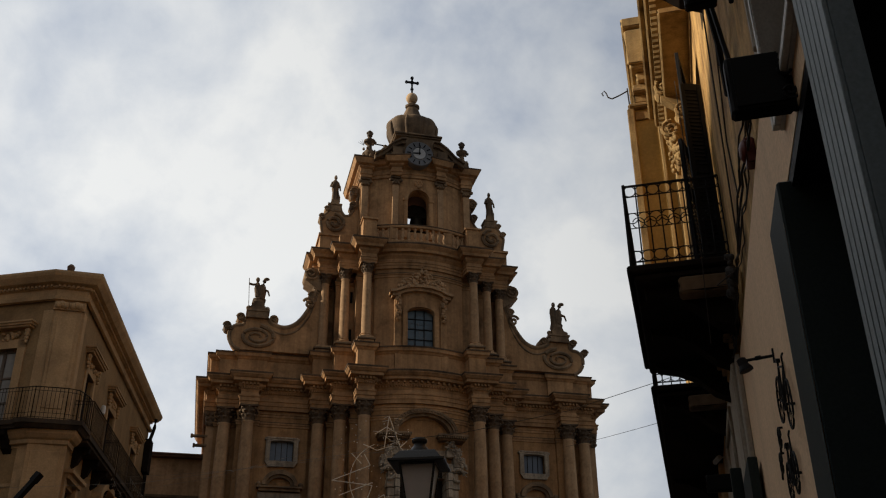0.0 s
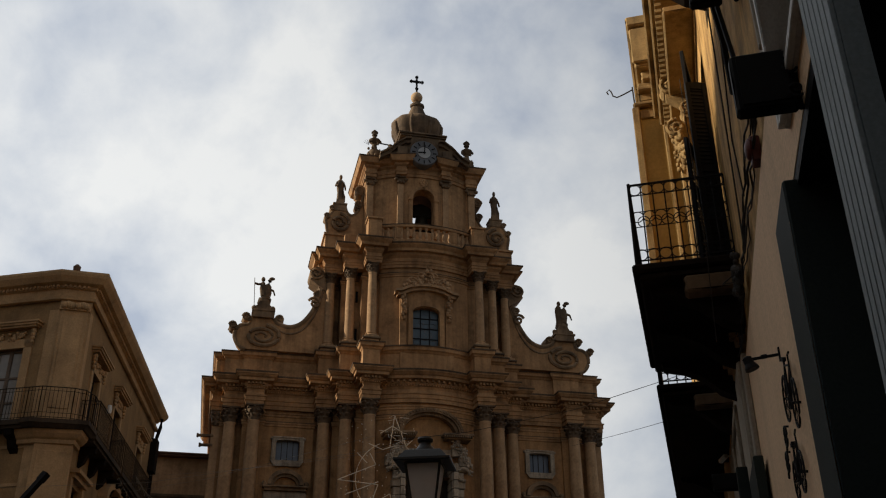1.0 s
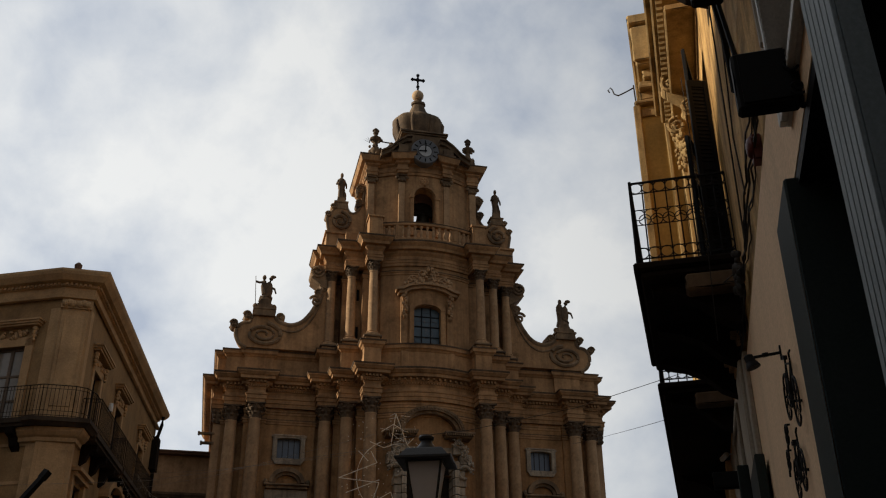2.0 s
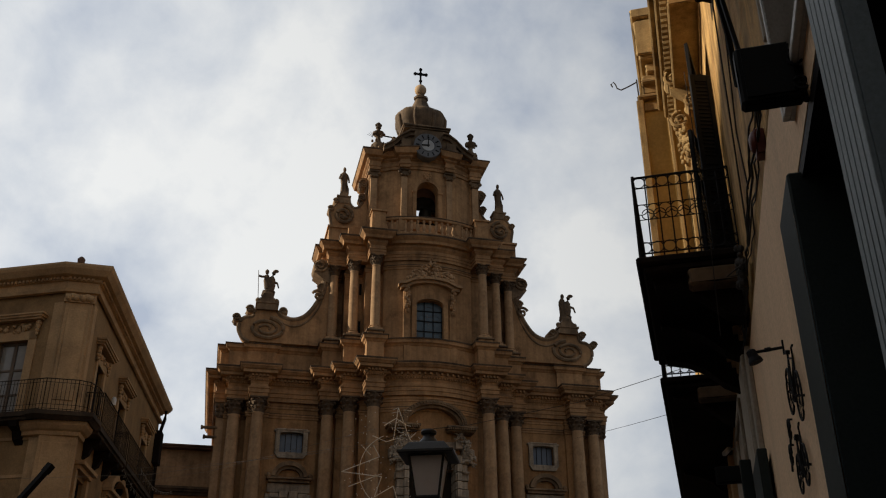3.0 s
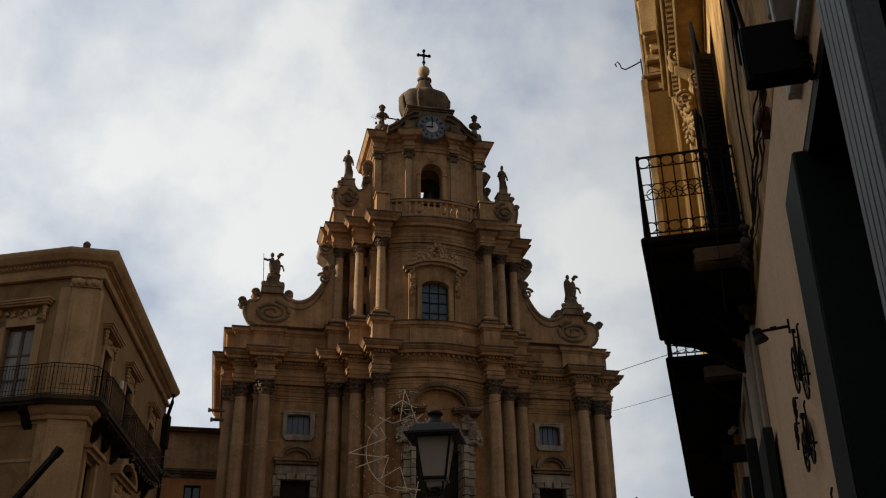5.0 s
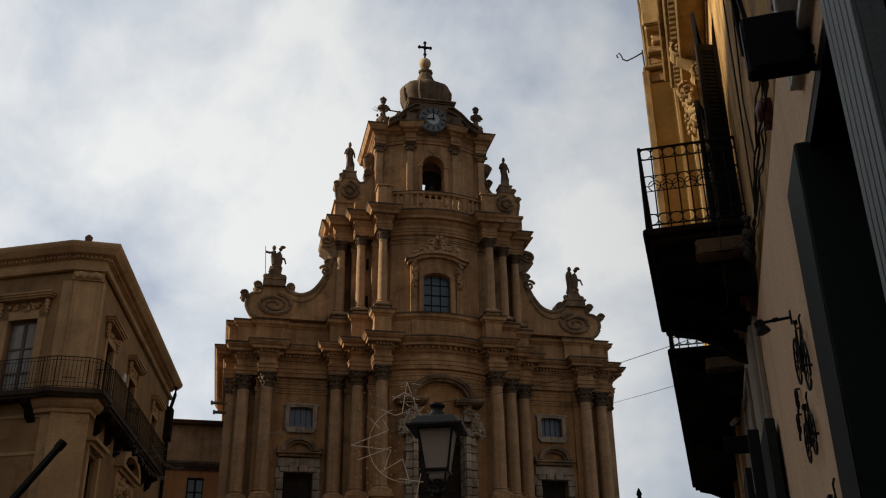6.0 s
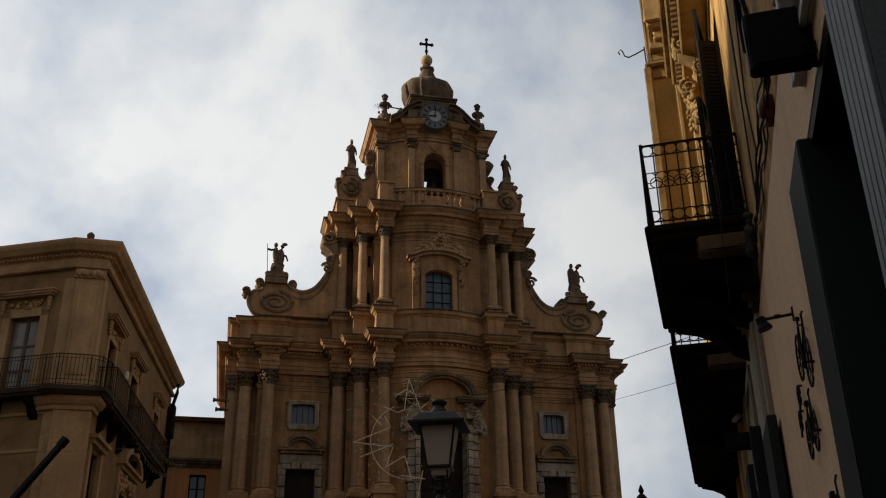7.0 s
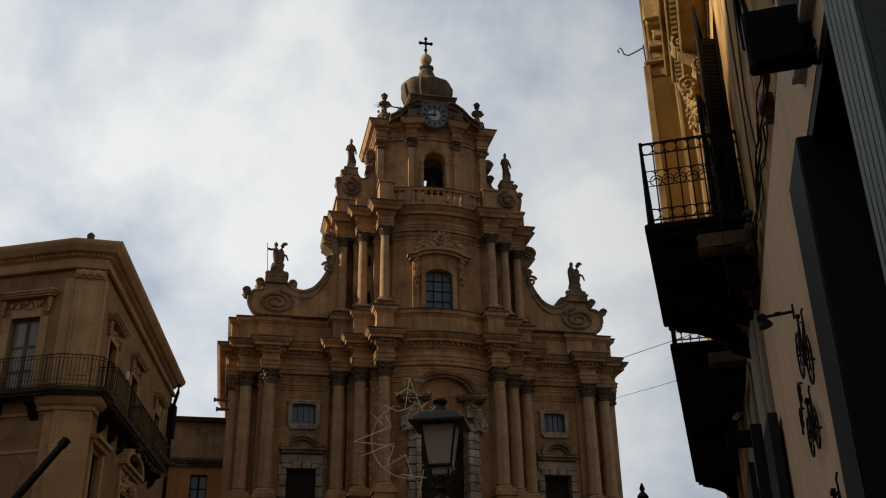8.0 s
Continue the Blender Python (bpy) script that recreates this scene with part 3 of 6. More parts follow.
# side windows, hoods and doors
def side_bay(s):
    u = s * 7.59
    w = -0.68
    bm = B()
    arch_fill(bm, u - 0.66, u + 0.66, 16.12, 16.3, -w - 0.16, -w + 0.2, 0.1, 8)
    win = part("window", bm, STONE_GREY, church, "stone-framed side window with slate-blue panes")
    pieces("window_frame", [(u + a, u + b, -w - 0.18, -w + 0.2, 14.95, 16.3) for a, b in ((-0.93, -0.66), (0.66, 0.93))] +
           [(u - 1.0, u - 0.6, -w - 0.2, -w + 0.2, 16.22, 16.36), (u + 0.6, u + 1.0, -w - 0.2, -w + 0.2, 16.22, 16.36),
            (u - 0.9, u + 0.9, -w - 0.22, -w + 0.2, 16.3, 16.4)], STONE_GREY, win)
    bm = B()
    prism(bm, [(u - 0.95, 15.03), (u - 0.72, 14.7), (u + 0.72, 14.7), (u + 0.95, 15.03)], -w - 0.2, -w + 0.2)
    part("window_sill", bm, STONE_GREY, win)
    for i in range(4):
        bm = B()
        box(bm, u - 0.655 + i * 0.3275 + 0.012, u - 0.655 + (i + 1) * 0.3275 - 0.012, -w + 0.24, -w + 0.27, 15.06, 16.24)
        part("pane", bm, BLUE_PANE, win)
    for i in range(5):
        part("glazing_bar", box(B(), u - 0.67 + i * 0.3275, u - 0.64 + i * 0.3275, -w + 0.2, -w + 0.26, 15.05, 16.25), DARK_WOOD, win)
    # hood
    bm = B()
    ring = arc(u, 13.62, 1.0, 0, 180, 14, 0.86)
    inner = arc(u, 13.62, 0.78, 180, 0, 14, 0.62)
    prism(bm, ring + inner, -w - 0.42, -w + 0.1)
    ring2 = arc(u, 13.62, 0.78, 0, 180, 14, 0.62)
    inner2 = arc(u, 13.62, 0.62, 180, 0, 14, 0.46)
    prism(bm, ring2 + inner2, -w - 0.25, -w + 0.1)
    box(bm, u - 1.28, u + 1.28, -w - 0.5, -w + 0.1, 13.44, 13.56, bev=0.03)
    box(bm, u - 1.15, u + 1.15, -w - 0.36, -w + 0.1, 13.3, 13.44)
    for k in (-1, 1):
        ball(bm, (u + k * 1.18, -w - 0.3, 13.66), 0.15, seg=8)
    part("door_hood", bm, STONE_WORN, church, "weathered round-topped stone hood")
    surround = part("door_surround", box(B(), u - 1.2, u + 1.2, -w - 0.16, -w + 0.3, 12.74, 13.26, None, 0.03), STONE_GREY, church, "rusticated grey stone door surround")
    blocks = []
    for a, b in ((-1.22, -0.82), (0.82, 1.22)):
        for i in range(6):
            k = 0.07 if i % 2 else 0.0
            blocks.append((u + a - (k if a < 0 else 0), u + b + (k if a > 0 else 0), -w - 0.2 + k, -w + 0.3, 9.0 + i * 0.62, 9.585 + i * 0.62))
    for i, x in enumerate((-0.8, -0.28, 0.28, 0.8)):
        blocks.append((u + x - 0.25, u + x + 0.25, -w - 0.22, -w + 0.3, 12.45, 12.72 + 0.12 * (i in (1, 2))))
    pieces("stone", blocks, STONE_GREY, surround, 0.03)
    # black sheet in place of the unlit room behind the door
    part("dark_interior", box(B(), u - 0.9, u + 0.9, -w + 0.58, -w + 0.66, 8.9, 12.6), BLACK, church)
    bm = B()
    for k in (-1, 1):
        a, b = sorted((u + k * 0.004, u + k * 0.82))
        box(bm, a, b, -w + 0.45, -w + 0.55, 9.0, 12.47)
        box(bm, a + 0.12, b - 0.12, -w + 0.42, -w + 0.45, 9.4, 10.6)
        box(bm, a + 0.12, b - 0.12, -w + 0.42, -w + 0.45, 10.8, 12.2)
    part("door", bm, DARK_WOOD, church, "dark double-leaf timber side door")


for s in (-1, 1):
    side_bay(s)

# central portal
bm = B()
arch_fill(bm, -1.36, 1.36, 14.2, 15.32, -2.5, -1.6, 1.0, 14)
part("portal_arch", bm, STONE_GREY, church)
for s in (-1, 1):
    jamb = part("portal_jamb", box(B(), min(s * 1.5, s * 1.95), max(s * 1.5, s * 1.95), -2.5, -1.5, 8.6, 14.6), STONE_GREY, church, "banded grey stone portal jamb")
    blocks = []
    for i in range(12):
        z = 9.0 + i * 0.46
        k = 0.06 if i % 2 else 0.0
        blocks.append((min(s * 1.3, s * (2.0 + k)), max(s * 1.3, s * (2.0 + k)), -2.62 - k, -1.45, z, z + 0.425))
        blocks.append((min(s * 1.36, s * 1.62), max(s * 1.36, s * 1.62), -2.84, -2.55, z, z + 0.43))
    pieces("stone", blocks, STONE_GREY, jamb, 0.025)
    bm = B()
    random.seed(5)
    for i in range(150):
        a = random.random()
        x = s * (1.35 + 1.0 * a + random.uniform(-0.12, 0.12))
        z = 15.7 - 1.55 * a * a + random.uniform(-0.35, 0.3)
        ball(bm, (x, -2.75 - random.uniform(0, 0.12), z), random.uniform(0.035, 0.08), sy=0.7, seg=6)
    for a, b, z0, z1 in ((1.5, 2.3, 14.1, 14.35), (1.7, 2.4, 14.35, 14.9), (1.3, 2.1, 14.9, 15.4)):
        box(bm, min(s * a, s * b), max(s * a, s * b), -2.72, -1.6, z0, z1, bev=0.04)
    tube(bm, [(s * (1.95 + 0.35 * math.cos(t)), -2.75, 13.9 + 0.35 * math.sin(t)) for t in [k * 0.5 for k in range(11)]], 0.09)
    part("portal_carving", bm, STONE_GREY, church, "dark carved foliage over the portal")
bm = B()
ring = arc(0, 16.1, 1.92, 0, 180, 20, 1.42)
inner = arc(0, 16.1, 1.66, 180, 0, 20, 1.18)
prism(bm, ring + inner, -3.12, -2.0)
prism(bm, arc(0, 16.1, 1.66, 0, 180, 20, 1.18) + arc(0, 16.1, 1.5, 180, 0, 20, 1.04), -2.9, -2.0)
for i in range(27):
    a = radians(6 + i * 168 / 26)
    box(bm, -0.05, 0.05, -3.2, -2.9, -0.07, 0.07, Matrix.Translation((1.82 * math.cos(a), 0, 16.1 + 1.33 * math.sin(a))) @ Matrix.Rotation(math.pi / 2 - a, 4, "Y"))
part("portal_pediment", bm, STONE_WORN, church, "round portal pediment with a dark toothed rim")
for a, b in ((-2.62, -0.75), (0.75, 2.5)):
    bm = B()
    box(bm, a, b, -3.2, -2.0, 15.98, 16.12, bev=0.03)
    box(bm, a + 0.1, b - 0.1, -3.0, -2.0, 15.8, 15.99, bev=0.03)
    for i in range(int((b - a) / 0.13)):
        box(bm, a + 0.13 * i + 0.03, a + 0.13 * i + 0.1, -3.22, -2.98, 15.88, 15.99)
    part("portal_cornice", bm, STONE_WORN, church)
bm = B()
for s in (-1, 1):
    a, b = sorted((s * 0.012, s * 1.36))
    box(bm, a, b, -1.62, -1.5, 9.0, 15.3)
    for z0, z1 in ((9.4, 10.8), (11.1, 12.6), (12.9, 14.0)):
        box(bm, a + 0.18, b - 0.18, -1.67, -1.62, z0, z1)
part("door", bm, DARK_WOOD, church, "tall dark double-leaf main door")
# black sheet in place of the unlit nave
part("dark_interior", box(B(), -1.5, 1.5, -1.3, -1.2, 8.6, 15.5), BLACK, church)

# middle-tier window, its frame and pediment
bm = B()
for s in (-1, 1):
    box(bm, min(s * 0.82, s * 1.12), max(s * 0.82, s * 1.12), -1.98, -1.3, 21.5, 23.9, bev=0.02)
    box(bm, min(s * 1.2, s * 1.62), max(s * 1.2, s * 1.62), -1.9, -1.3, 21.5, 24.75, bev=0.02)
    box(bm, min(s * 1.25, s * 1.56), max(s * 1.25, s * 1.56), -2.05, -1.5, 23.55, 24.6, bev=0.03)
    for k in range(7):
        ball(bm, (s * (1.4 + 0.1 * math.sin(k * 2.1)), -2.06, 23.3 + 0.19 * k), 0.14 - 0.008 * k, sy=0.7, seg=6)
prism(bm, arc(0, 23.82, 1.12, 0, 180, 16, 0.78) + arc(0, 23.82, 0.82, 180, 0, 16, 0.36), -2.0, -1.3)
frame_2 = part("window", bm, STONE, church, "tall arched window with leaded panes and carved stone surround")
bm = B()
prof = [(-1.95, 25.05), (-1.6, 25.1), (-1.1, 25.35), (-0.5, 25.48), (0, 25.5), (0.5, 25.48), (1.1, 25.35), (1.6, 25.1), (1.95, 25.05)]
prism(bm, prof + [(x, z - 0.17) for x, z in reversed(prof)], -2.4, -1.4)
prism(bm, [(x * 0.93, z - 0.16) for x, z in prof] + [(x * 0.93, z - 0.34) for x, z in reversed(prof)], -2.2, -1.4)
random.seed(8)
for i in range(110):
    x = random.uniform(-1.5, 1.5)
    top = 0.3 + 1.0 * max(0, 1 - abs(x) / 0.7) ** 1.3 + 0.3 * max(0, 1 - abs(abs(x) - 1.05) / 0.3)
    ball(bm, (x, -2.2 - random.uniform(0, 0.2), 25.45 - 0.15 * abs(x) + random.random() * top), random.uniform(0.06, 0.13), sy=0.9, seg=6)
for k in (-1, 1):
    tube(bm, [(k * 0.95 + 0.3 * math.cos(t), -2.3, 25.62 + 0.25 * math.sin(t)) for t in [0.45 * j for j in range(13)]], 0.06)
    tube(bm, [(k * 0.42 + 0.2 * math.cos(t), -2.3, 26.0 + 0.25 * math.sin(t)) for t in [0.45 * j for j in range(13)]], 0.05)
    for j in range(9):
        ball(bm, (k * (1.4 + 0.12 * math.sin(j * 1.9)), -2.1, 24.75 - 0.16 * j), 0.13 - 0.006 * j, sy=0.8, seg=6)
part("carved_crest", bm, STONE_PALE, frame_2, "carved scroll and shell crest")
for i in range(4):
    x = -0.82 + 1.64 * i / 3
    bm = box(B(), x - 0.025, x + 0.025, -1.56, -1.48, 21.55, 24.2)
    part("glazing_bar", bm, IRON, frame_2)
for i in range(5):
    z = 21.58 + 0.65 * i
    bm = box(B(), -0.82, 0.82, -1.555, -1.485, z - 0.025, z + 0.025)
    part("glazing_bar", bm, IRON, frame_2)
for i in range(3):
    for j in range(4):
        bm = B()
        box(bm, -0.80 + i * 0.547, -0.80 + i * 0.547 + 0.515, -1.5, -1.475, 21.605 + j * 0.65, 22.205 + j * 0.65)
        part("pane", bm, LEADED, frame_2)
bm = B()
random.seed(2)
for cx, cz, r in ((0, 22.5, 0.42), (0, 23.5, 0.4), (-0.5, 22.0, 0.2), (0.5, 22.0, 0.2), (-0.45, 23.1, 0.2), (0.45, 23.1, 0.2)):
    tube(bm, [(cx + r * math.cos(t * 0.4), -1.52, cz + r * 0.8 * math.sin(t * 0.4)) for t in range(17)], 0.014, 4)
for i in range(26):
    ball(bm, (random.uniform(-0.3, 0.3), -1.512, random.uniform(22.0, 23.3)), random.uniform(0.02, 0.05), sy=0.2, seg=5)
part("leading", bm, CLOCK_GREY, frame_2)
# black sheet behind the panes for the unlit inside
bm = B()
box(bm, -0.86, 0.86, -1.42, -1.36, 21.4, 24.3)
part("backing", bm, BLACK, frame_2)
# narrow stair slits beside the columns, black boxes in place of their unlit depth
for z in (22.5, 25.0):
    bm = B()
    box(bm, -4.05, -3.9, 0.22, 0.26, z, z + 0.75)
    part("slit_window", bm, BLACK, church)

# stone water spouts on the flank
for z, k in ((16.45, 0.42), (15.9, 0.25)):
    bm = B()
    box(bm, -12.25 - k, -11.8, 1.3, 1.5, z - 0.07, z + 0.07, bev=0.02)
    box(bm, -12.32 - k, -12.2 - k, 1.26, 1.54, z - 0.1, z + 0.1, bev=0.02)
    part("water_spout", bm, STONE_WORN, church)

# balustrade in front of the bell stage
bal = mirrored(bulge(2.85, 1.55, 0.62))
bm = B()
sweep(bm, bal, [(-0.1, 28.2), (0.16, 28.2), (0.16, 28.5), (-0.1, 28.52)])
sweep(bm, bal, [(-0.16, 29.38), (0.18, 29.38), (0.2, 29.44), (0.2, 29.52), (0.14, 29.58), (-0.16, 29.58), (-0.16, 29.38)])
rail = part("balustrade", bm, STONE, church, "curved stone balustrade with turned balusters")
bm = B()
lathe(bm, [(0.115, 0), (0.115, 0.1), (0.065, 0.14), (0.075, 0.2), (0.12, 0.33), (0.105, 0.46), (0.065, 0.62), (0.06, 0.7), (0.1, 0.76), (0.11, 0.89)], 10)
baluster_mesh = part("baluster", bm, STONE_PALE, rail, smooth=True, loc=(1.48, -1.99, 28.5)).data
for u in [-0.06 + 0.385 * i for i in range(-4, 4)] + [q * v for q in (-1, 1) for v in (2.06, 2.4, 2.74)]:
    part("baluster", baluster_mesh, None, rail, loc=(u, -(1.55 + 0.62 * (1 - (u / 2.85) ** 2)), 28.5))
for s in (-1, 1):
    bm = B()
    u = s * 1.83 if s < 0 else 1.75
    w = 1.55 + 0.62 * (1 - (u / 2.85) ** 2)
    box(bm, u - 0.21, u + 0.21, -w - 0.15, -w + 0.14, 28.5, 29.4)
    box(bm, u - 0.13, u + 0.13, -w - 0.18, -w + 0.14, 28.6, 29.3, bev=0.02)
    part("newel", bm, STONE, rail)
    bm = B()
    box(bm, s * 3.3 - 0.42, s * 3.3 + 0.42, -2.15, -1.2, 28.15, 29.75)
    box(bm, s * 3.3 - 0.3, s * 3.3 + 0.3, -2.2, -1.2, 28.5, 29.5)
    box(bm, s * 3.3 - 0.5, s * 3.3 + 0.5, -2.25, -1.2, 29.75, 29.87)
    part("newel", bm, STONE, rail)
    # stepped plinths of the flanking scrolls
    bm = B()
    box(bm, min(s * 3.75, s * 5.0), max(s * 3.75, s * 5.0), -0.95, 1.5, 28.1, 29.1)
    box(bm, min(s * 4.1, s * 4.3), max(s * 4.1, s * 4.3), -1.0, -0.9, 28.4, 29.0)
    box(bm, min(s * 4.6, s * 6.15), max(s * 4.6, s * 6.15), -0.1, 2.2, 28.1, 29.35)
    box(bm, min(s * 4.5, s * 6.25), max(s * 4.5, s * 6.25), -0.2, 2.2, 29.35, 29.5)
    part("scroll_plinth", bm, STONE, church)


def catmull(pts, n=5):
    out = []
    for i in range(len(pts) - 1):
        p0, p1, p2, p3 = (Vector(pts[max(i - 1, 0)]), Vector(pts[i]), Vector(pts[i + 1]), Vector(pts[min(i + 2, len(pts) - 1)]))
        for j in range(n):
            t = j / n
            out.append(tuple(0.5 * ((2 * p1) + (p2 - p0) * t + (2 * p0 - 5 * p1 + 4 * p2 - p3) * t * t + (3 * p1 - p0 - 3 * p2 + p3) * t ** 3)))
    out.append(tuple(pts[-1]))
    return out


def big_scroll(s):
    top = catmull([(10.5, 21.5), (10.9, 21.75), (11.15, 22.25), (11.1, 22.75), (10.8, 23.05), (10.4, 23.15), (10.28, 23.6)], 4) + \
          catmull([(8.9, 23.6), (8.7, 23.32), (8.0, 23.12), (7.3, 23.4), (6.75, 24.1), (6.4, 24.9), (6.15, 25.8), (5.9, 26.5)], 4)
    bm = B()
    prism(bm, [(s * u, z) for u, z in top] + [(s * 5.85, 21.5)], 0.35, 1.25)
    body = part("scroll_wall", bm, STONE, church, "sweeping stone scroll buttress")
    bm = B()
    tube(bm, [(s * u, 0.4, z - 0.05) for u, z in top[:25]], 0.13)
    tube(bm, [(s * u, 0.4, z - 0.05) for u, z in top[25:]], 0.15)
    tube(bm, [(s * u * 1.0 - s * 0.05, 0.36, z - 0.5) for u, z in top[29:]], 0.07)
    tube(bm, [(s * 9.55 + (x - s * 9.55) * 1.1, 0.3, 22.36 + (z - 22.36) * 0.72) for x, z in spiral(s * 9.55, 22.36, 1.0, 2.3, 100, s, 50)], [0.14 - 0.0016 * i for i in range(51)])
    tube(bm, [(x, 0.26, z) for x, z in spiral(s * 6.55, 24.75, 0.38, 1.4, 20, s)], 0.09)
    for cu, cz, r in ((11.3, 22.95, 0.24), (10.55, 23.55, 0.25), (8.58, 23.55, 0.25), (6.35, 25.35, 0.28), (6.15, 25.95, 0.22)):
        for y in (0.32, 1.28):
            tube(bm, [(x, y, z) for x, z in spiral(s * cu, cz, r, 1.2, 0, s, 16)], 0.07)
        ringp = arc(s * cu, cz, r, 0, 348, 15)
        prism(bm, ringp, 0.34, 1.26)
    for cu, cz, r in ((6.55, 26.75, 0.42),):
        prism(bm, arc(s * cu, cz, r, 0, 348, 15), 0.2, 1.6)
        tube(bm, [(x, 0.16, z) for x, z in spiral(s * cu, cz, r, 1.5, 200, s, 20)], 0.08)
        prism(bm, [(s * 6.9, 26.3), (s * 6.2, 25.8), (s * 5.9, 25.6), (s * 5.9, 27.2), (s * 6.5, 27.2)], 0.2, 1.6)
    part("volute", bm, STONE_WORN, body)
    bm = B()
    prism(bm, [(s * 10.25, 23.5), (s * 8.93, 23.5), (s * 8.99, 23.9), (s * 10.19, 23.9)], 0.1, 1.4)
    box(bm, min(s * 8.9, s * 10.28), max(s * 8.9, s * 10.28), 0.05, 1.45, 23.9, 24.02)
    box(bm, min(s * 9.15, s * 10.05), max(s * 9.15, s * 10.05), 0.25, 1.25, 24.02, 24.32)
    prism(bm, [(s * 9.2, 24.32), (s * 10.0, 24.32), (s * 9.85, 24.64), (s * 9.35, 24.64)], 0.3, 1.2)
    for k in (-1, 1):
        ball(bm, (s * 9.6 + k * 0.55, 0.5, 24.22), 0.17, seg=8)
    part("statue_pedestal", bm, STONE_WORN, body)


def small_scroll(s):
    top = catmull([(5.95, 29.5), (6.05, 30.1), (6.12, 30.7), (5.85, 31.15), (5.6, 31.45)], 4) + \
          catmull([(4.85, 31.45), (4.6, 31.15), (4.25, 31.25), (3.95, 31.8), (3.72, 32.9)], 4)
    bm = B()
    prism(bm, [(s * u, z) for u, z in top] + [(s * 3.7, 29.3), (s * 5.95, 29.3)], 0.3, 0.95)
    body = part("scroll_wall", bm, STONE, church, "small stone scroll buttress beside the bell stage")
    bm = B()
    tube(bm, [(s * u, 0.34, z) for u, z in top], 0.1)
    tube(bm, [(x, 0.24, z) for x, z in spiral(s * 5.25, 30.5, 0.68, 1.8, 90, s, 40)], 0.11)
    for cu, cz, r in ((6.05, 30.9, 0.2), (5.75, 31.5, 0.18), (4.05, 31.95, 0.26), (4.0, 33.0, 0.3)):
        prism(bm, arc(s * cu, cz, r, 0, 345, 12), 0.2, 1.1)
        tube(bm, [(x, 0.18, z) for x, z in spiral(s * cu, cz, r, 1.3, 0, s, 14)], 0.055)
    part("volute", bm, STONE_WORN, body)
    bm = B()
    prism(bm, [(s * 5.75, 31.4), (s * 4.75, 31.4), (s * 4.85, 31.85), (s * 5.65, 31.85)], 0.25, 1.05)
    box(bm, min(s * 4.8, s * 5.72), max(s * 4.8, s * 5.72), 0.2, 1.1, 31.85, 31.95)
    prism(bm, [(s * 4.95, 31.95), (s * 5.58, 31.95), (s * 5.48, 32.3), (s * 5.05, 32.3)], 0.35, 0.95)
    part("statue_pedestal", bm, STONE_WORN, body)


for s in (-1, 1):
    big_scroll(s)
    small_scroll(s)

# bell stage
bm = B()
facing(bm, WALL_3, 28.1, 34.0, [(-0.7, 0.7, 29.75, 32.85)])
arch_fill(bm, -0.7, 0.7, 32.12, 32.86, -0.97, -0.3, 0.7, 14)
for a, b in ((-3.7, -0.9), (0.9, 3.7)):
    box(bm, a, b, 4.0, 4.25, 28.1, 34.0)
box(bm, -0.9, 0.9, 4.0, 4.25, 28.1, 29.6)
part("bell_stage_wall", bm, STONE, church)
part("rear_wall", box(B(), -5.98, 5.98, 2.1, 2.4, 21.4, 28.1), STONE, church)
part("rear_wall", box(B(), -3.68, 3.68, 2.1, 4.2, 28.0, 28.15), STONE, church)
bm = B()
box(bm, -3.7, 3.7, -0.1, 4.2, 33.9, 34.6)
box(bm, -5.9, 5.9, 0.9, 2.3, 27.9, 28.2)
box(bm, -11.8, 11.8, 1.7, 14.0, 21.2, 21.4)
part("roof", bm, TILE, church)
bm = B()
sweep(bm, ENT_3, [(-0.5, 33.75), (0.0, 33.75), (0.0, 33.95), (0.05, 33.97), (0.05, 34.1), (0.0, 34.14), (-0.02, 34.36), (0.12, 34.46), (0.14, 34.56), (0.36, 34.62),
                  (0.42, 34.76), (0.48, 34.9), (0.5, 35.0), (-1.2, 35.1)])
part("entablature", bm, STONE, church)
for s in (-1, 1):
    for u, w, hw in ((1.5, 0.74, 0.2), (3.42, 0.12, 0.22)):
        bm = B()
        box(bm, s * u - hw, s * u + hw, -w - 0.2, -w + 0.3, 28.2, 33.2, bev=0.02)
        p = part("pilaster", bm, STONE_PALE, church)
        bm = B()
        box(bm, s * u - hw - 0.14, s * u + hw + 0.14, -w - 0.36, -w + 0.3, 33.62, 33.76, bev=0.02)
        box(bm, s * u - hw - 0.02, s * u + hw + 0.02, -w - 0.24, -w + 0.3, 33.2, 33.62)
        for k in (-1, 1):
            ball(bm, (s * u + k * (hw + 0.12), -w - 0.26, 33.5), 0.13, seg=8)
        for k in range(5):
            ball(bm, (s * u + (k - 2) * hw * 0.5, -w - 0.27, 33.28 + 0.05 * (k % 2)), 0.09, seg=6)
        part("capital", bm, STONE_DARK, p)
    # side scroll brackets catching the sun
    bm = B()
    prism(bm, arc(s * 3.98, 33.2, 0.34, 0, 345, 12), 0.4, 1.0)
    part("side_bracket", bm, STONE, church)
bm = B()
prism(bm, arc(0, 32.12, 0.95, 0, 180, 14, 0.95) + arc(0, 32.12, 0.72, 180, 0, 14, 0.72), -1.14, -0.6)
for s in (-1, 1):
    box(bm, min(s * 0.72, s * 0.95), max(s * 0.72, s * 0.95), -1.1, -0.6, 29.3, 32.12)
    box(bm, min(s * 0.7, s * 1.0), max(s * 0.7, s * 1.0), -1.16, -0.6, 32.0, 32.16)
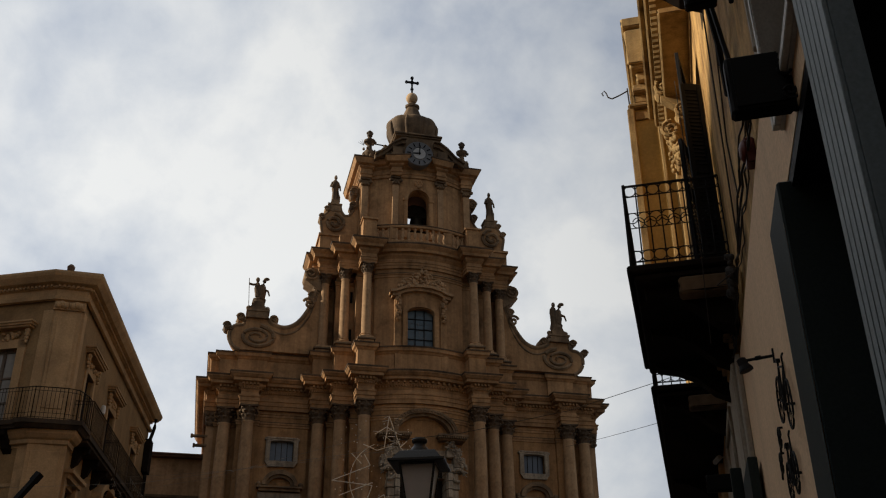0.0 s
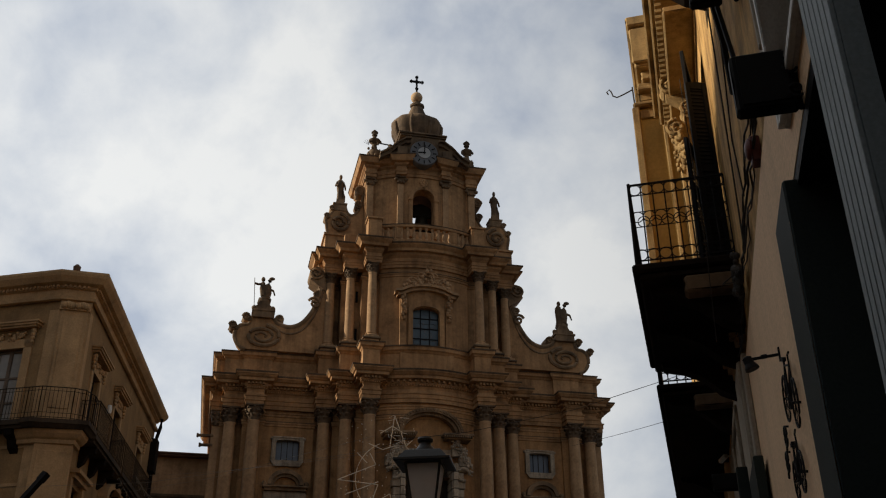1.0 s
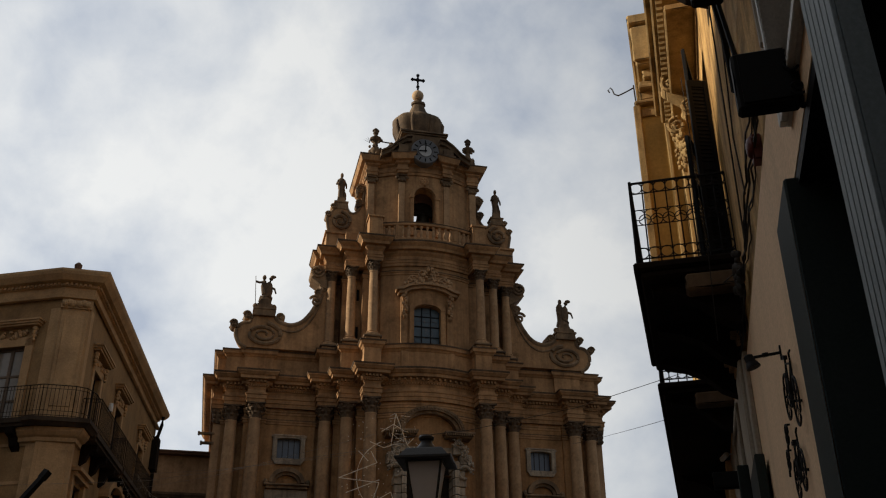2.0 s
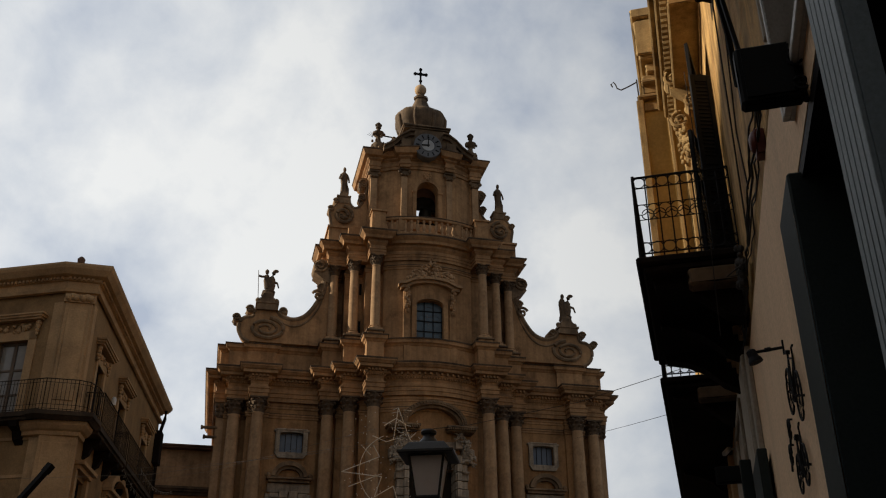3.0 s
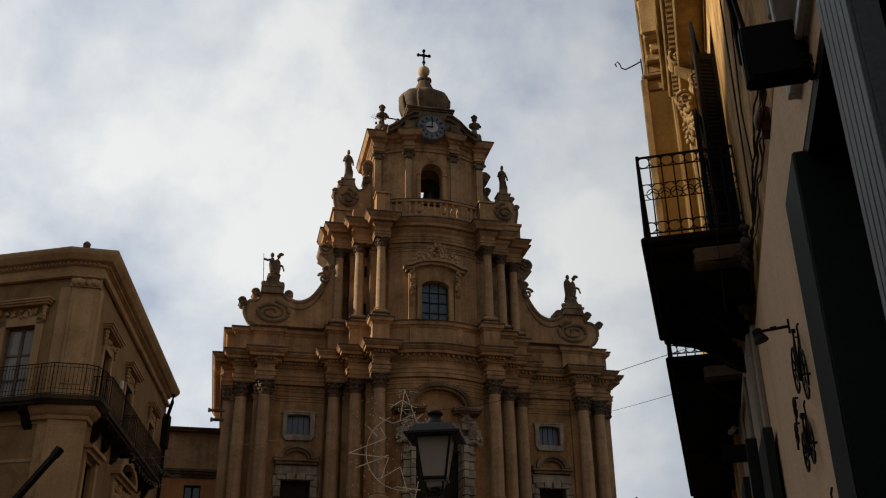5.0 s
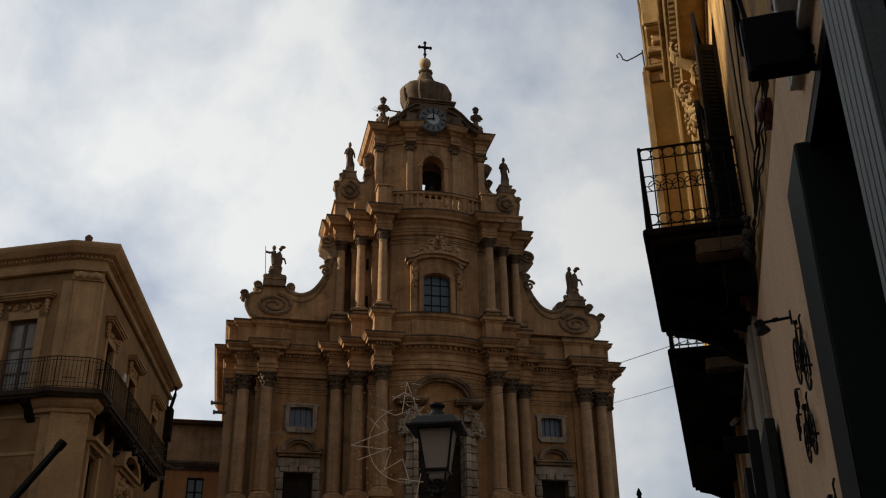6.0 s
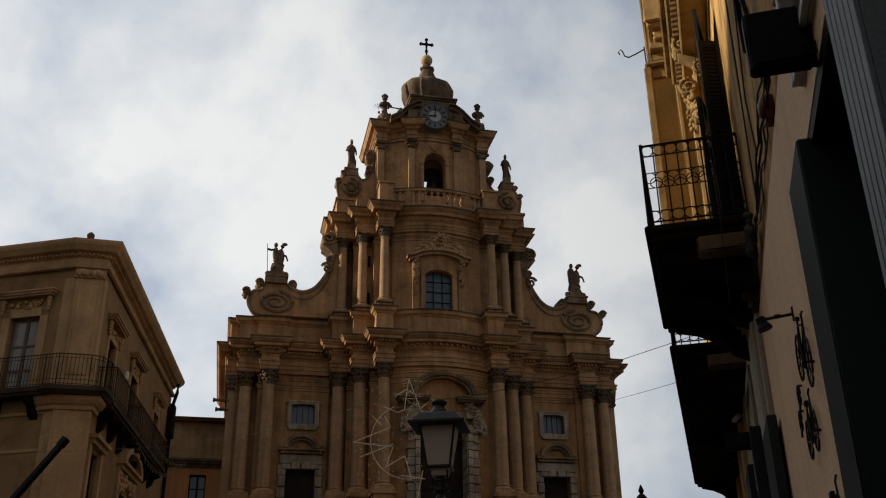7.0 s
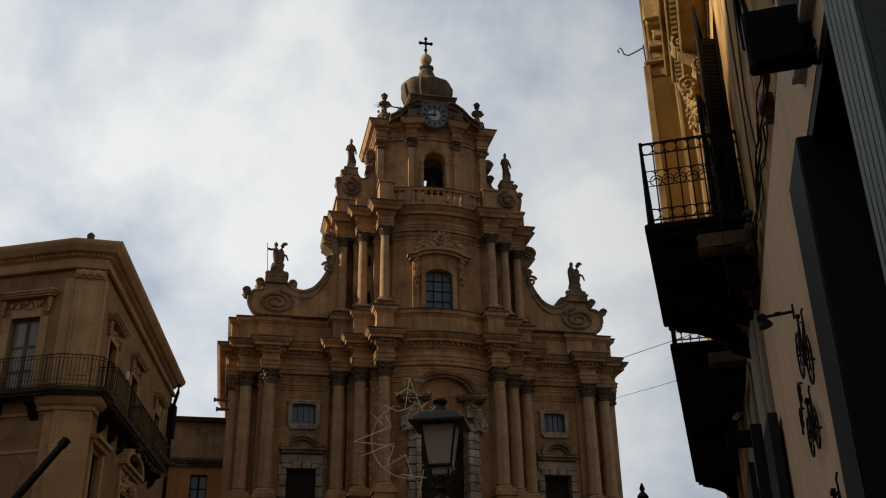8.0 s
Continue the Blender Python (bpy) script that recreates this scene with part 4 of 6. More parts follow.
for i in range(9):
    a = 2 * math.pi * i / 8
    ball(bm, (0.19 * math.cos(a) * (i < 8), -1.12, 33.3 + 0.2 * math.sin(a) * (i < 8)), 0.11, sy=0.7, seg=6)
ball(bm, (0, -1.14, 33.02), 0.13, seg=6)
part("bell_arch", bm, STONE, church)
bm = B()
lathe(bm, [(0.7, 0), (0.66, 0.1), (0.54, 0.3), (0.45, 0.75), (0.4, 1.1), (0.26, 1.25), (0.1, 1.3)], 18, (0.2, 0.55, 30.45))
bell = part("bell", bm, BRONZE, church, "dark bronze church bell hanging in the arch", smooth=True)
bm = B()
box(bm, -0.9, 1.1, 0.42, 0.68, 31.6, 32.1, bev=0.05)
# ball enlarged beyond a yoke, a dark filler for shade in the arch top
ball(bm, (0.15, 0.55, 32.2), 0.6, sx=1.2, sy=0.4, sz=0.7)
box(bm, 0.0, 0.36, 0.4, 0.7, 28.2, 31.5)
part("bell_yoke", bm, DARK_WOOD, bell)

# broken pediment, clock, crown, ball and cross
bm = B()
for s in (-1, 1):
    pr = [(3.0, 34.98), (2.4, 35.35), (1.85, 35.95), (1.3, 36.35), (0.95, 36.4)]
    prism(bm, [(s * u, z) for u, z in pr] + [(s * u, z - 0.3) for u, z in reversed(pr)], -1.5, -0.2)
    prism(bm, [(s * u, z - 0.28) for u, z in pr] + [(s * 0.95, 34.95), (s * 3.0, 34.9)], -1.25, -0.1)
    prism(bm, [(s * u, z + 0.06) for u, z in pr] + [(s * u, z - 0.06) for u, z in reversed(pr)], -1.72, -0.2)
    box(bm, min(s * 1.1, s * 1.95), max(s * 1.1, s * 1.95), -1.75, -0.4, 34.98, 35.14)
    box(bm, min(s * 1.2, s * 1.85), max(s * 1.2, s * 1.85), -1.6, -0.4, 35.14, 35.7)
box(bm, -1.2, 1.2, -1.1, 0.6, 34.95, 36.9)
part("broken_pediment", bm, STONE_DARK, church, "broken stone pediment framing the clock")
clock = part("clock", lathe(B(), [(0.86, -0.75), (0.93, -0.1), (0.94, 0.04), (0.9, 0.1), (0.5, 0.08), (0.48, 0.05)], 40), CLOCK_GREY, church, "round grey clock face with a pale centre",
             Matrix.Translation((-0.12, -1.72, 35.22)) @ Matrix.Rotation(radians(90), 4, "X"))
part("dial", lathe(B(), [(0.42, 0.06), (0.42, 0.1), (0.4, 0.11)], 32), CLOCK_PALE, clock, "pale centre disc")
for i in range(12):
    bm = B()
    a = radians(90 - 30 * i)
    box(bm, -0.035, 0.035, -0.12, 0.12, 0.08, 0.115, Matrix.Rotation(a - math.pi / 2, 4, "Z") @ Matrix.Translation((0, 0.7, 0)))
    part("hour_mark", bm, BLACK, clock)
bm = B()
box(bm, -0.035, 0.035, -0.12, 0.62, 0.115, 0.14, Matrix.Rotation(radians(-4), 4, "Z"))
part("minute_hand", bm, BLACK, clock)
bm = B()
box(bm, -0.045, 0.045, -0.1, 0.42, 0.118, 0.145, Matrix.Rotation(radians(95), 4, "Z"))
part("hour_hand", bm, BLACK, clock)
bm = B()
box(bm, -1.62, 1.5, -1.2, 2.2, 36.88, 37.0, None, 0.03)
box(bm, -1.7, 1.58, -1.3, 2.2, 37.0, 37.14, None, 0.03)
lathe(bm, [(1.5, 37.2), (1.6, 37.3), (1.6, 37.42), (1.46, 37.5), (1.48, 37.7), (1.62, 38.0), (1.74, 38.4), (1.79, 38.8), (1.77, 39.08), (1.66, 39.26), (1.4, 39.36), (1.05, 39.5), (0.8, 39.74),
           (0.62, 40.05), (0.48, 40.4), (0.40, 40.62), (0.5, 40.68), (0.5, 40.84), (0.28, 40.92), (0.2, 41.2)], 40, (-0.06, 0.9, 0), 1.0, 0.8, 8, 0.03)
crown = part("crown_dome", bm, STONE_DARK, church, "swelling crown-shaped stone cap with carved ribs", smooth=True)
for i in range(8):
    a = 2 * math.pi * i / 8 + math.pi / 8
    bm = B()
    tube(bm, [(-0.06 + r * math.cos(a), 0.9 + 0.8 * r * math.sin(a), z) for r, z in ((1.46, 37.55), (1.62, 38.0), (1.73, 38.4), (1.76, 38.8), (1.6, 39.22))], [0.07, 0.11, 0.13, 0.12, 0.07], 7)
    part("rib", bm, STONE_DARK, crown)
bm = B()
ball(bm, (-0.1, 0.9, 41.5), 0.42, seg=20)
part("ball", bm, BALL_STONE, church, "pale round stone ball", smooth=True)
bm = B()
box(bm, -0.16, -0.04, 0.85, 0.95, 41.8, 43.3)
box(bm, -0.5, 0.3, 0.85, 0.95, 42.83, 42.97)
ball(bm, (-0.1, 0.9, 42.9), 0.17, sy=0.5, seg=8)
for x, z in ((-0.5, 42.9), (0.3, 42.9), (-0.1, 43.3), (-0.1, 42.3)):
    box(bm, x - 0.11, x + 0.11, 0.83, 0.97, z - 0.05, z + 0.05)
    box(bm, x - 0.05, x + 0.05, 0.83, 0.97, z - 0.11, z + 0.11)
part("cross", bm, IRON, church, "dark iron cross")
for s in (-1, 1):
    bm = B()
    lathe(bm, [(0.42, 34.95), (0.42, 35.2), (0.25, 35.3), (0.42, 35.55), (0.4, 35.8), (0.2, 36.0), (0.16, 36.3), (0.4, 36.5), (0.42, 36.62), (0.16, 36.75), (0.12, 36.9),
               (0.2, 37.0), (0.16, 37.15), (0.22, 37.25), (0.06, 37.4)], 12, (s * 3.2, -0.2, 0))
    for k in (-1, 1):
        ball(bm, (s * 3.2 + k * 0.4, -0.2, 35.45), 0.2, sx=0.7, sz=1.7, seg=8)
        ball(bm, (s * 3.2 + k * 0.16, -0.2, 37.2), 0.1, seg=6)
    for k in range(14):
        a = k * 2.4
        ball(bm, (s * 3.2 + 0.42 * math.cos(a), -0.2 + 0.42 * math.sin(a), 35.2 + 0.1 * k), 0.1, seg=5)
    bmesh.ops.scale(bm, vec=(0.95, 0.95, 1.08), space=Matrix.Translation((-s * 3.2, 0.2, -34.95)), verts=bm.verts)
    part("urn_finial", bm, STONE_DARK, church, "weathered stone urn finial", smooth=True)
    for u, z, h in ((2.55, 35.15, 0.9), (2.1, 35.75, 1.0)):
        bm = B()
        lathe(bm, [(0.3, 0), (0.36, h * 0.25), (0.22, h * 0.5), (0.26, h * 0.62), (0.12, h * 0.8), (0.16, h * 0.9), (0.04, h)], 9, (s * u, 0.0, z))
        ball(bm, (s * (u + 0.2), -0.05, z + h * 0.4), 0.14, seg=6)
        part("small_finial", bm, STONE_DARK, church, smooth=True)
part("lightning_rod", tube(B(), [(-3.2, 0.0, 36.75), (-1.9, 0.3, 36.85)], 0.045), IRON, church)
for x, y, z in ((-3.9, 0.3, 36.9), (2.75, 0.0, 36.4)):
    bm = B()
    for k in range(4):
        tube(bm, [(x + 0.4, y, z - 0.2), (x + 0.12 * k, y, z + 0.12 * (k % 3))], 0.012, 4)
    part("wire_spray", bm, IRON, church)


# statues, each one plain shape
def statue(name, label, u, y, z, h, rider, s, lance=True):
    bm = B()
    if rider:
        lathe(bm, [(0.38, 0), (0.34, 0.2), (0.3, 0.35)], 9, (0, 0, 0), 1.2, 0.8)
        tube(bm, [(0.1 * s, 0, 0.3), (0.16 * s, 0, 0.75), (0.22 * s, -0.02, 1.15), (0.3 * s, -0.05, 1.45), (0.42 * s, -0.08, 1.62)], [0.3, 0.34, 0.24, 0.15, 0.09], 8)
        ball(bm, (0.46 * s, -0.1, 1.6), 0.13, sx=1.6, sz=0.8, seg=8)
        tube(bm, [(-0.05 * s, -0.1, 0.45), (-0.12 * s, -0.12, 0.95), (-0.14 * s, -0.1, 1.3)], [0.2, 0.23, 0.14], 8)
        ball(bm, (-0.14 * s, -0.1, 1.52), 0.14, sz=1.2, seg=8)
        if lance:
            tube(bm, [(-0.14 * s, -0.12, 1.22), (-0.45 * s, -0.2, 1.15), (-0.72 * s, -0.2, 1.2)], 0.07, 6)
            tube(bm, [(-0.74 * s, -0.2, 1.55), (-0.62 * s, -0.2, -0.2)], 0.022, 5)
        else:
            lathe(bm, [(0.22, -0.1), (0.2, 0.4), (0.24, 0.9), (0.2, 1.25), (0.08, 1.4)], 9, (-0.2, -0.12, 0), 1, 0.8)
            tube(bm, [(-0.36, -0.1, 1.2), (-0.42, -0.2, 0.9), (-0.3, -0.25, 0.7)], 0.07, 6)
        tube(bm, [(0.35 * s, -0.1, 0.9), (0.6 * s, -0.2, 0.8), (0.72 * s, -0.2, 0.5)], [0.09, 0.07, 0.05], 6)
        tube(bm, [(0.25 * s, 0, 0.5), (0.45 * s, 0.05, 0.3), (0.4 * s, 0.05, 0.0)], [0.1, 0.08, 0.06], 6)
    else:
        lathe(bm, [(0.30, 0), (0.27, 0.25), (0.24, 0.6), (0.30, 0.85), (0.33, 1.1), (0.30, 1.3), (0.14, 1.42), (0.09, 1.48)], 11, (0, 0, 0), 1.0, 0.8, 5, 0.06)
        ball(bm, (0.02, -0.03, 1.6), 0.14, sz=1.25, seg=8)
        tube(bm, [(-0.27, -0.05, 1.25), (-0.42, -0.15, 0.95), (-0.2, -0.3, 0.95)], 0.075, 6)
        tube(bm, [(0.27, -0.05, 1.25), (0.4, -0.1, 0.95), (0.42, -0.2, 0.7)], 0.075, 6)
        tube(bm, [(0.2, -0.1, 0.7), (0.34, -0.05, 0.3), (0.3, 0, 0)], [0.1, 0.12, 0.16], 6)
    k = h / 1.72
    bmesh.ops.scale(bm, vec=(k * (0.85 if rider else 0.68), k * 0.85, k), verts=bm.verts)
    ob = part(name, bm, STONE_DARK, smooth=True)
    ob.matrix_world = CHURCH_AT @ pose(u, y, z)
    tagged(ob, label, "statue")


statue("statue", "weathered stone rider statue with raised lance on a scroll pedestal", -9.62, 0.75, 24.62, 1.8, True, 1)
statue("statue", "weathered stone statue group on a scroll pedestal", 9.62, 0.75, 24.62, 1.9, True, 1, False)
statue("statue", "standing robed stone statue beside the bell stage", -5.27, 0.65, 32.28, 1.95, False, 1)
statue("statue", "standing robed stone statue beside the bell stage", 5.27, 0.65, 32.28, 1.95, False, 1)

# soot-blackened top edges of the cornices
for plan, lip in ((ENT_1, [(0.56, 19.66), (0.69, 19.655), (0.70, 19.74), (0.2, 19.79)]), (ATTIC, [(0.2, 21.40), (0.27, 21.39), (0.28, 21.47), (-0.1, 21.5)]),
                  (ENT_2, [(0.5, 28.12), (0.63, 28.11), (0.64, 28.2), (0.1, 28.27)]), (ENT_3, [(0.42, 34.98), (0.53, 34.97), (0.54, 35.05), (0.0, 35.1)]),
                  (bal, [(0.1, 29.57), (0.21, 29.55), (0.21, 29.6), (0.0, 29.62)]), (WALL_2, [(0.0, 26.37), (0.11, 26.37), (0.11, 26.41), (0.0, 26.43)]),
                  (WALL_1, [(0.0, 17.24), (0.1, 17.24), (0.1, 17.28), (0.0, 17.3)])):
    bm = B()
    sweep(bm, plan, lip)
    part("ledge_edge", bm, SOOT, church, "soot-blackened stone ledge")


# ---------------------------------------------------------------- palazzo on the left of the square
def plate(bm, x0, x1, z0, z1, holes, m, depth=0.35):
    """A wall face in a local x-z plane with rectangular openings (x0, x1, z0, z1) and their reveals."""
    xs = sorted({x0, x1} | {x for h in holes for x in h[:2]})
    for a, b in zip(xs, xs[1:]):
        cut = sorted((h[2], h[3]) for h in holes if h[0] <= a + 1e-6 and h[1] >= b - 1e-6)
        z = z0
        for c0, c1 in cut + [(z1, z1)]:
            if c0 - z > 0.005:
                bm.faces.new([bm.verts.new(m @ Vector(v)) for v in ((a, 0, z), (b, 0, z), (b, 0, c0), (a, 0, c0))])
            z = c1
    for a, b, c, d in holes:
        for p, q in (((a, c), (a, d)), ((b, c), (b, d)), ((a, c), (b, c)), ((a, d), (b, d))):
            bm.faces.new([bm.verts.new(m @ Vector(v)) for v in ((p[0], 0, p[1]), (q[0], 0, q[1]), (q[0], depth, q[1]), (p[0], depth, p[1]))])
    return bm


def french_window(parent, m, x0, x1, z0, z1, mat, curtain=True, y=0.2):
    """A glazed double door in an opening of a wall."""
    bm = B()
    c = (x0 + x1) / 2
    for a, b in ((x0, x0 + 0.07), (c - 0.06, c + 0.06), (x1 - 0.07, x1)):
        box(bm, a, b, y - 0.04, y + 0.04, z0, z1, m)
    for z in (z0, z0 + (z1 - z0) * 0.3, z0 + (z1 - z0) * 0.62, z1 - 0.09):
        box(bm, x0, x1, y - 0.035, y + 0.035, z, z + 0.07, m)
    w = part("window", bm, mat, parent, "tall glazed double window with thin bars")
    for a, b in ((x0 + 0.07, c - 0.06), (c + 0.06, x1 - 0.07)):
        bm = B()
        box(bm, a, b, y + 0.0, y + 0.015, z0, z1, m)
        part("pane", bm, CURTAIN_GLASS if curtain else WINDOW_GLASS, w)
    return w


def hood(parent, m, c, z, half, carved=True, seed=1):
    """A straight moulded window hood on a carved frieze."""
    bm = B()
    for k, (h, d) in enumerate(((0.07, 0.34), (0.08, 0.42), (0.06, 0.48))):
        zz = z + sum(v for v, _ in ((0.07, 0), (0.08, 0), (0.06, 0))[:k])
        box(bm, c - half - 0.02 * k * 3, c + half + 0.02 * k * 3, -d * 0.75, 0.05, zz, zz + h, m)
    rnd = random.Random(seed)
    if carved:
        for i in range(26):
            x = rnd.uniform(-0.7, 0.7) * half
            p = m @ Vector((c + x, -0.06, z - 0.12 - 0.3 * rnd.random() * (1 - abs(x) / half)))
            ball(bm, p, rnd.uniform(0.04, 0.085), seg=6)
        for k in (-1, 1):
            for j in range(4):
                ball(bm, m @ Vector((c + k * half * 0.85, -0.1, z - 0.1 - 0.13 * j)), 0.1 - 0.012 * j, seg=6)
    return part("window_hood", bm, PALAZZO_TRIM, parent, "moulded stone window hood with carving")


def iron_railing(parent, m, pts, z0, z1, gap=0.115, r=0.011, belly=0.0):
    """A wrought-iron railing along plan points in a local frame: rails, bars, rings."""
    bm = B()
    for a, b in zip(pts, pts[1:]):
        a, b = Vector((*a, 0)), Vector((*b, 0))
        for z, k in ((z1, 2.0), (z1 - 0.12, 1.1), (z0 + 0.05, 1.3), (z0 + 0.2, 1.0)):
            tube(bm, [m @ (a + Vector((0, 0, z))), m @ (b + Vector((0, 0, z)))], r * k, 5)
        n = max(1, int((b - a).length / gap))
        for i in range(n + 1):
            p = a + (b - a) * i / n
            tube(bm, [m @ (p + Vector((0, 0, z0))), m @ (p + Vector((0, 0, z1)))], r * (1.8 if i in (0, n) else 1.0), 4)
    return part("railing", bm, OLD_IRON, parent, "black wrought-iron balcony railing")


palazzo = thing("palazzo", pose(-11.19, 29.98, 0), "brown rendered corner palazzo with stone trim and iron balconies", "building")
FRONT = pose(0, 0, 0, 0, 0, -12.70)
SIDE = pose(-0.53, -0.05, 0, 0, 0, 97.12)
CORNER = pose(-1.523, 0.241, 0, 0, 0, 14.6)
PLAN = [(-12.70, -2.79), (-1.523, -0.241), (-0.53, -0.50), (-2.60, -16.82), (-14.0, -15.4)]
SIDE_WINDOWS = [(2.35, 3.55), (6.7, 8.1), (12.5, 13.9)]
bm = B()
plate(bm, -13.0, -1.5, 0, 14.9, [(-3.85, -2.68, 10.4, 13.1), (-8.6, -7.4, 10.4, 13.1)], FRONT)
part("front_wall", bm, PALAZZO_WALL, palazzo)
bm = B()
plate(bm, 0.55, 17.0, 0, 14.9, [(a, b, 10.4, 12.85) for a, b in SIDE_WINDOWS] + [(1.7, 3.2, 4.0, 8.75), (7.2, 9.0, 4.0, 8.3)], SIDE)
part("side_wall", bm, PALAZZO_WALL, palazzo)
bm = B()
plate(bm, 0, 1.026, 0, 14.9, [], CORNER)
part("corner_wall", bm, PALAZZO_TRIM, palazzo)
pieces("corner_pilaster", [(-0.02, 1.16, -0.07, 0.3, 0, 9.72), (0.06, 0.94, -0.07, 0.05, 10.4, 14.35)], PALAZZO_TRIM, palazzo, 0.01, CORNER, "pale stone corner pilaster")
pieces("pilaster_panel", [(0.1, 1.02, -0.1, -0.06, 0, 9.5), (0.18, 0.82, -0.1, -0.06, 10.9, 14.1)], PALAZZO_TRIM, palazzo, 0.01, CORNER)
pieces("pilaster", [(-1.95, -1.5, -0.05, 0.05, 0, 14.4)], PALAZZO_TRIM, palazzo, 0.01, FRONT)
pieces("pilaster", [(0.57, 1.0, -0.05, 0.05, 0, 14.4)], PALAZZO_TRIM, palazzo, 0.01, SIDE)
bm = B()
sweep(bm, [(-2.2, -0.44), (-1.523, -0.241), (-0.43, -0.45), (-0.53, -1.2)], [(0.0, 9.7), (0.1, 9.73), (0.12, 9.85), (0.2, 9.9), (0.3, 10.02), (0.34, 10.14), (0.0, 10.2)])
part("pilaster_cap", bm, PALAZZO_TRIM, palazzo, "moulded stone cap under the corner balcony")
bm = B()
box(bm, 0.0, 1.0, -0.14, 0.05, 14.35, 14.5, CORNER)
for c in (0.27, 0.74):
    for k in range(3):
        p = CORNER @ Vector((c + 0.12 * (k - 1), -0.14, 14.5 + 0.04 * (k % 2)))
        ball(bm, p, 0.13, seg=8)
    tube(bm, [CORNER @ Vector((c + 0.24 * math.cos(t), -0.16, 14.62 + 0.16 * math.sin(t))) for t in [-0.2 - 0.3 * k for k in range(10)]], 0.045)
part("corner_capital", bm, PALAZZO_TRIM, palazzo)
bm = B()
sweep(bm, PLAN, [(0.0, 14.72), (0.1, 14.75), (0.12, 14.86), (0.0, 14.9), (0.0, 15.15), (0.08, 15.18), (0.1, 15.26), (0.3, 15.32), (0.36, 15.4), (0.44, 15.5), (0.48, 15.6), (0.48, 15.68), (-3.0, 16.1)])
part("cornice", bm, PALAZZO_TRIM, palazzo, "projecting moulded stone cornice")
verts, faces = [], []
for a, b in zip(PLAN[:3], PLAN[1:4]):
    a, b = Vector(a), Vector(b)
    d = (b - a).normalized()
    n = Vector((-d.y, d.x))
    k = int((b - a).length / 0.15)
    for i in range(k):
        c = a + d * ((i + 0.5) * 0.15)
        i0 = len(verts)
        for z in (15.19, 15.27):
            for o in (0.06, 0.17):
                for q in (-0.038, 0.038):
                    p = c + d * q + n * o
                    verts.append((p.x, -p.y, z))
        faces += [tuple(i0 + j for j in q) for q in ((0, 1, 3, 2), (4, 5, 7, 6), (2, 3, 7, 6), (0, 2, 6, 4), (1, 3, 7, 5))]
me = bpy.data.meshes.new("dentils")
me.from_pydata(verts, [], faces)
me.materials.append(PALAZZO_TRIM)
tagged(part("dentil_course", me, None, palazzo), kind="stuff")
bm = B()
sweep(bm, PLAN, [(-0.4, 15.78), (-0.6, 15.86), (-2.6, 16.0)])
part("roof", bm, TILE, palazzo, "low clay tile roof")
# windows and hoods
for k, (a, b) in enumerate([(-3.85, -2.68), (-8.6, -7.4)]):
    french_window(palazzo, FRONT, a, b, 10.4, 13.1, FRAME_WOOD)
    hood(palazzo, FRONT, (a + b) / 2, 13.78, 1.05, seed=k)
    bm = B()
    for x0, x1 in ((a - 0.3, a), (b, b + 0.3)):
        box(bm, x0, x1, -0.06, 0.03, 10.4, 13.4, FRONT)
    box(bm, a - 0.3, b + 0.3, -0.06, 0.03, 13.1, 13.42, FRONT)
    part("window_surround", bm, PALAZZO_TRIM, palazzo)
for k, (a, b) in enumerate(SIDE_WINDOWS):
    french_window(palazzo, SIDE, a, b, 10.4, 12.85, SHUTTER, curtain=False)
    hood(palazzo, SIDE, (a + b) / 2, 13.42, 1.1, seed=k + 5)
    bm = B()
    for x0, x1 in ((a - 0.25, a), (b, b + 0.25)):
        box(bm, x0, x1, -0.06, 0.03, 10.4, 13.1, SIDE)
    box(bm, a - 0.25, b + 0.25, -0.06, 0.03, 12.85, 13.12, SIDE)
    part("window_surround", bm, PALAZZO_TRIM, palazzo)
# lower windows along the side
french_window(palazzo, SIDE, 1.7, 3.2, 4.0, 8.75, SHUTTER, curtain=False)
french_window(palazzo, SIDE, 7.2, 9.0, 4.0, 8.3, SHUTTER, curtain=False)
for c, half, z, arched in ((2.45, 1.1, 9.05, False), (8.1, 1.9, 9.2, True)):
    bm = B()
    for x0, x1 in ((c - half * 0.95, c - half * 0.68), (c + half * 0.68, c + half * 0.95)):
        box(bm, x0, x1, -0.12, 0.03, 3.5, z - 0.1, SIDE)
    box(bm, c - half, c + half, -0.36, 0.03, z, z + 0.12, SIDE)
    box(bm, c - half * 0.92, c + half * 0.92, -0.22, 0.03, z - 0.15, z, SIDE)
    if arched:
        ringa = arc(c, z + 0.1, half, 0, 180, 14, 0.75)
        ringb = arc(c, z + 0.1, half * 0.8, 180, 0, 14, 0.55)
        prism(bm, ringa + ringb, -0.36, 0.03, SIDE)
        rnd = random.Random(3)
        for i in range(50):
            x = rnd.uniform(-1, 1)
            ball(bm, SIDE @ Vector((c + x * half * 0.8, -0.12, z - 0.3 - 0.6 * rnd.random() * (0.4 + abs(x)))), rnd.uniform(0.06, 0.14), seg=6)
    part("door_pediment", bm, PALAZZO_TRIM, palazzo, "carved stone pediment over a street door")
bm = B()
for z in (9.62, 8.4):
    box(bm, -13.0, -1.95, -0.045, 0.02, z, z + 0.1, FRONT)
part("string_course", bm, PALAZZO_TRIM, palazzo)
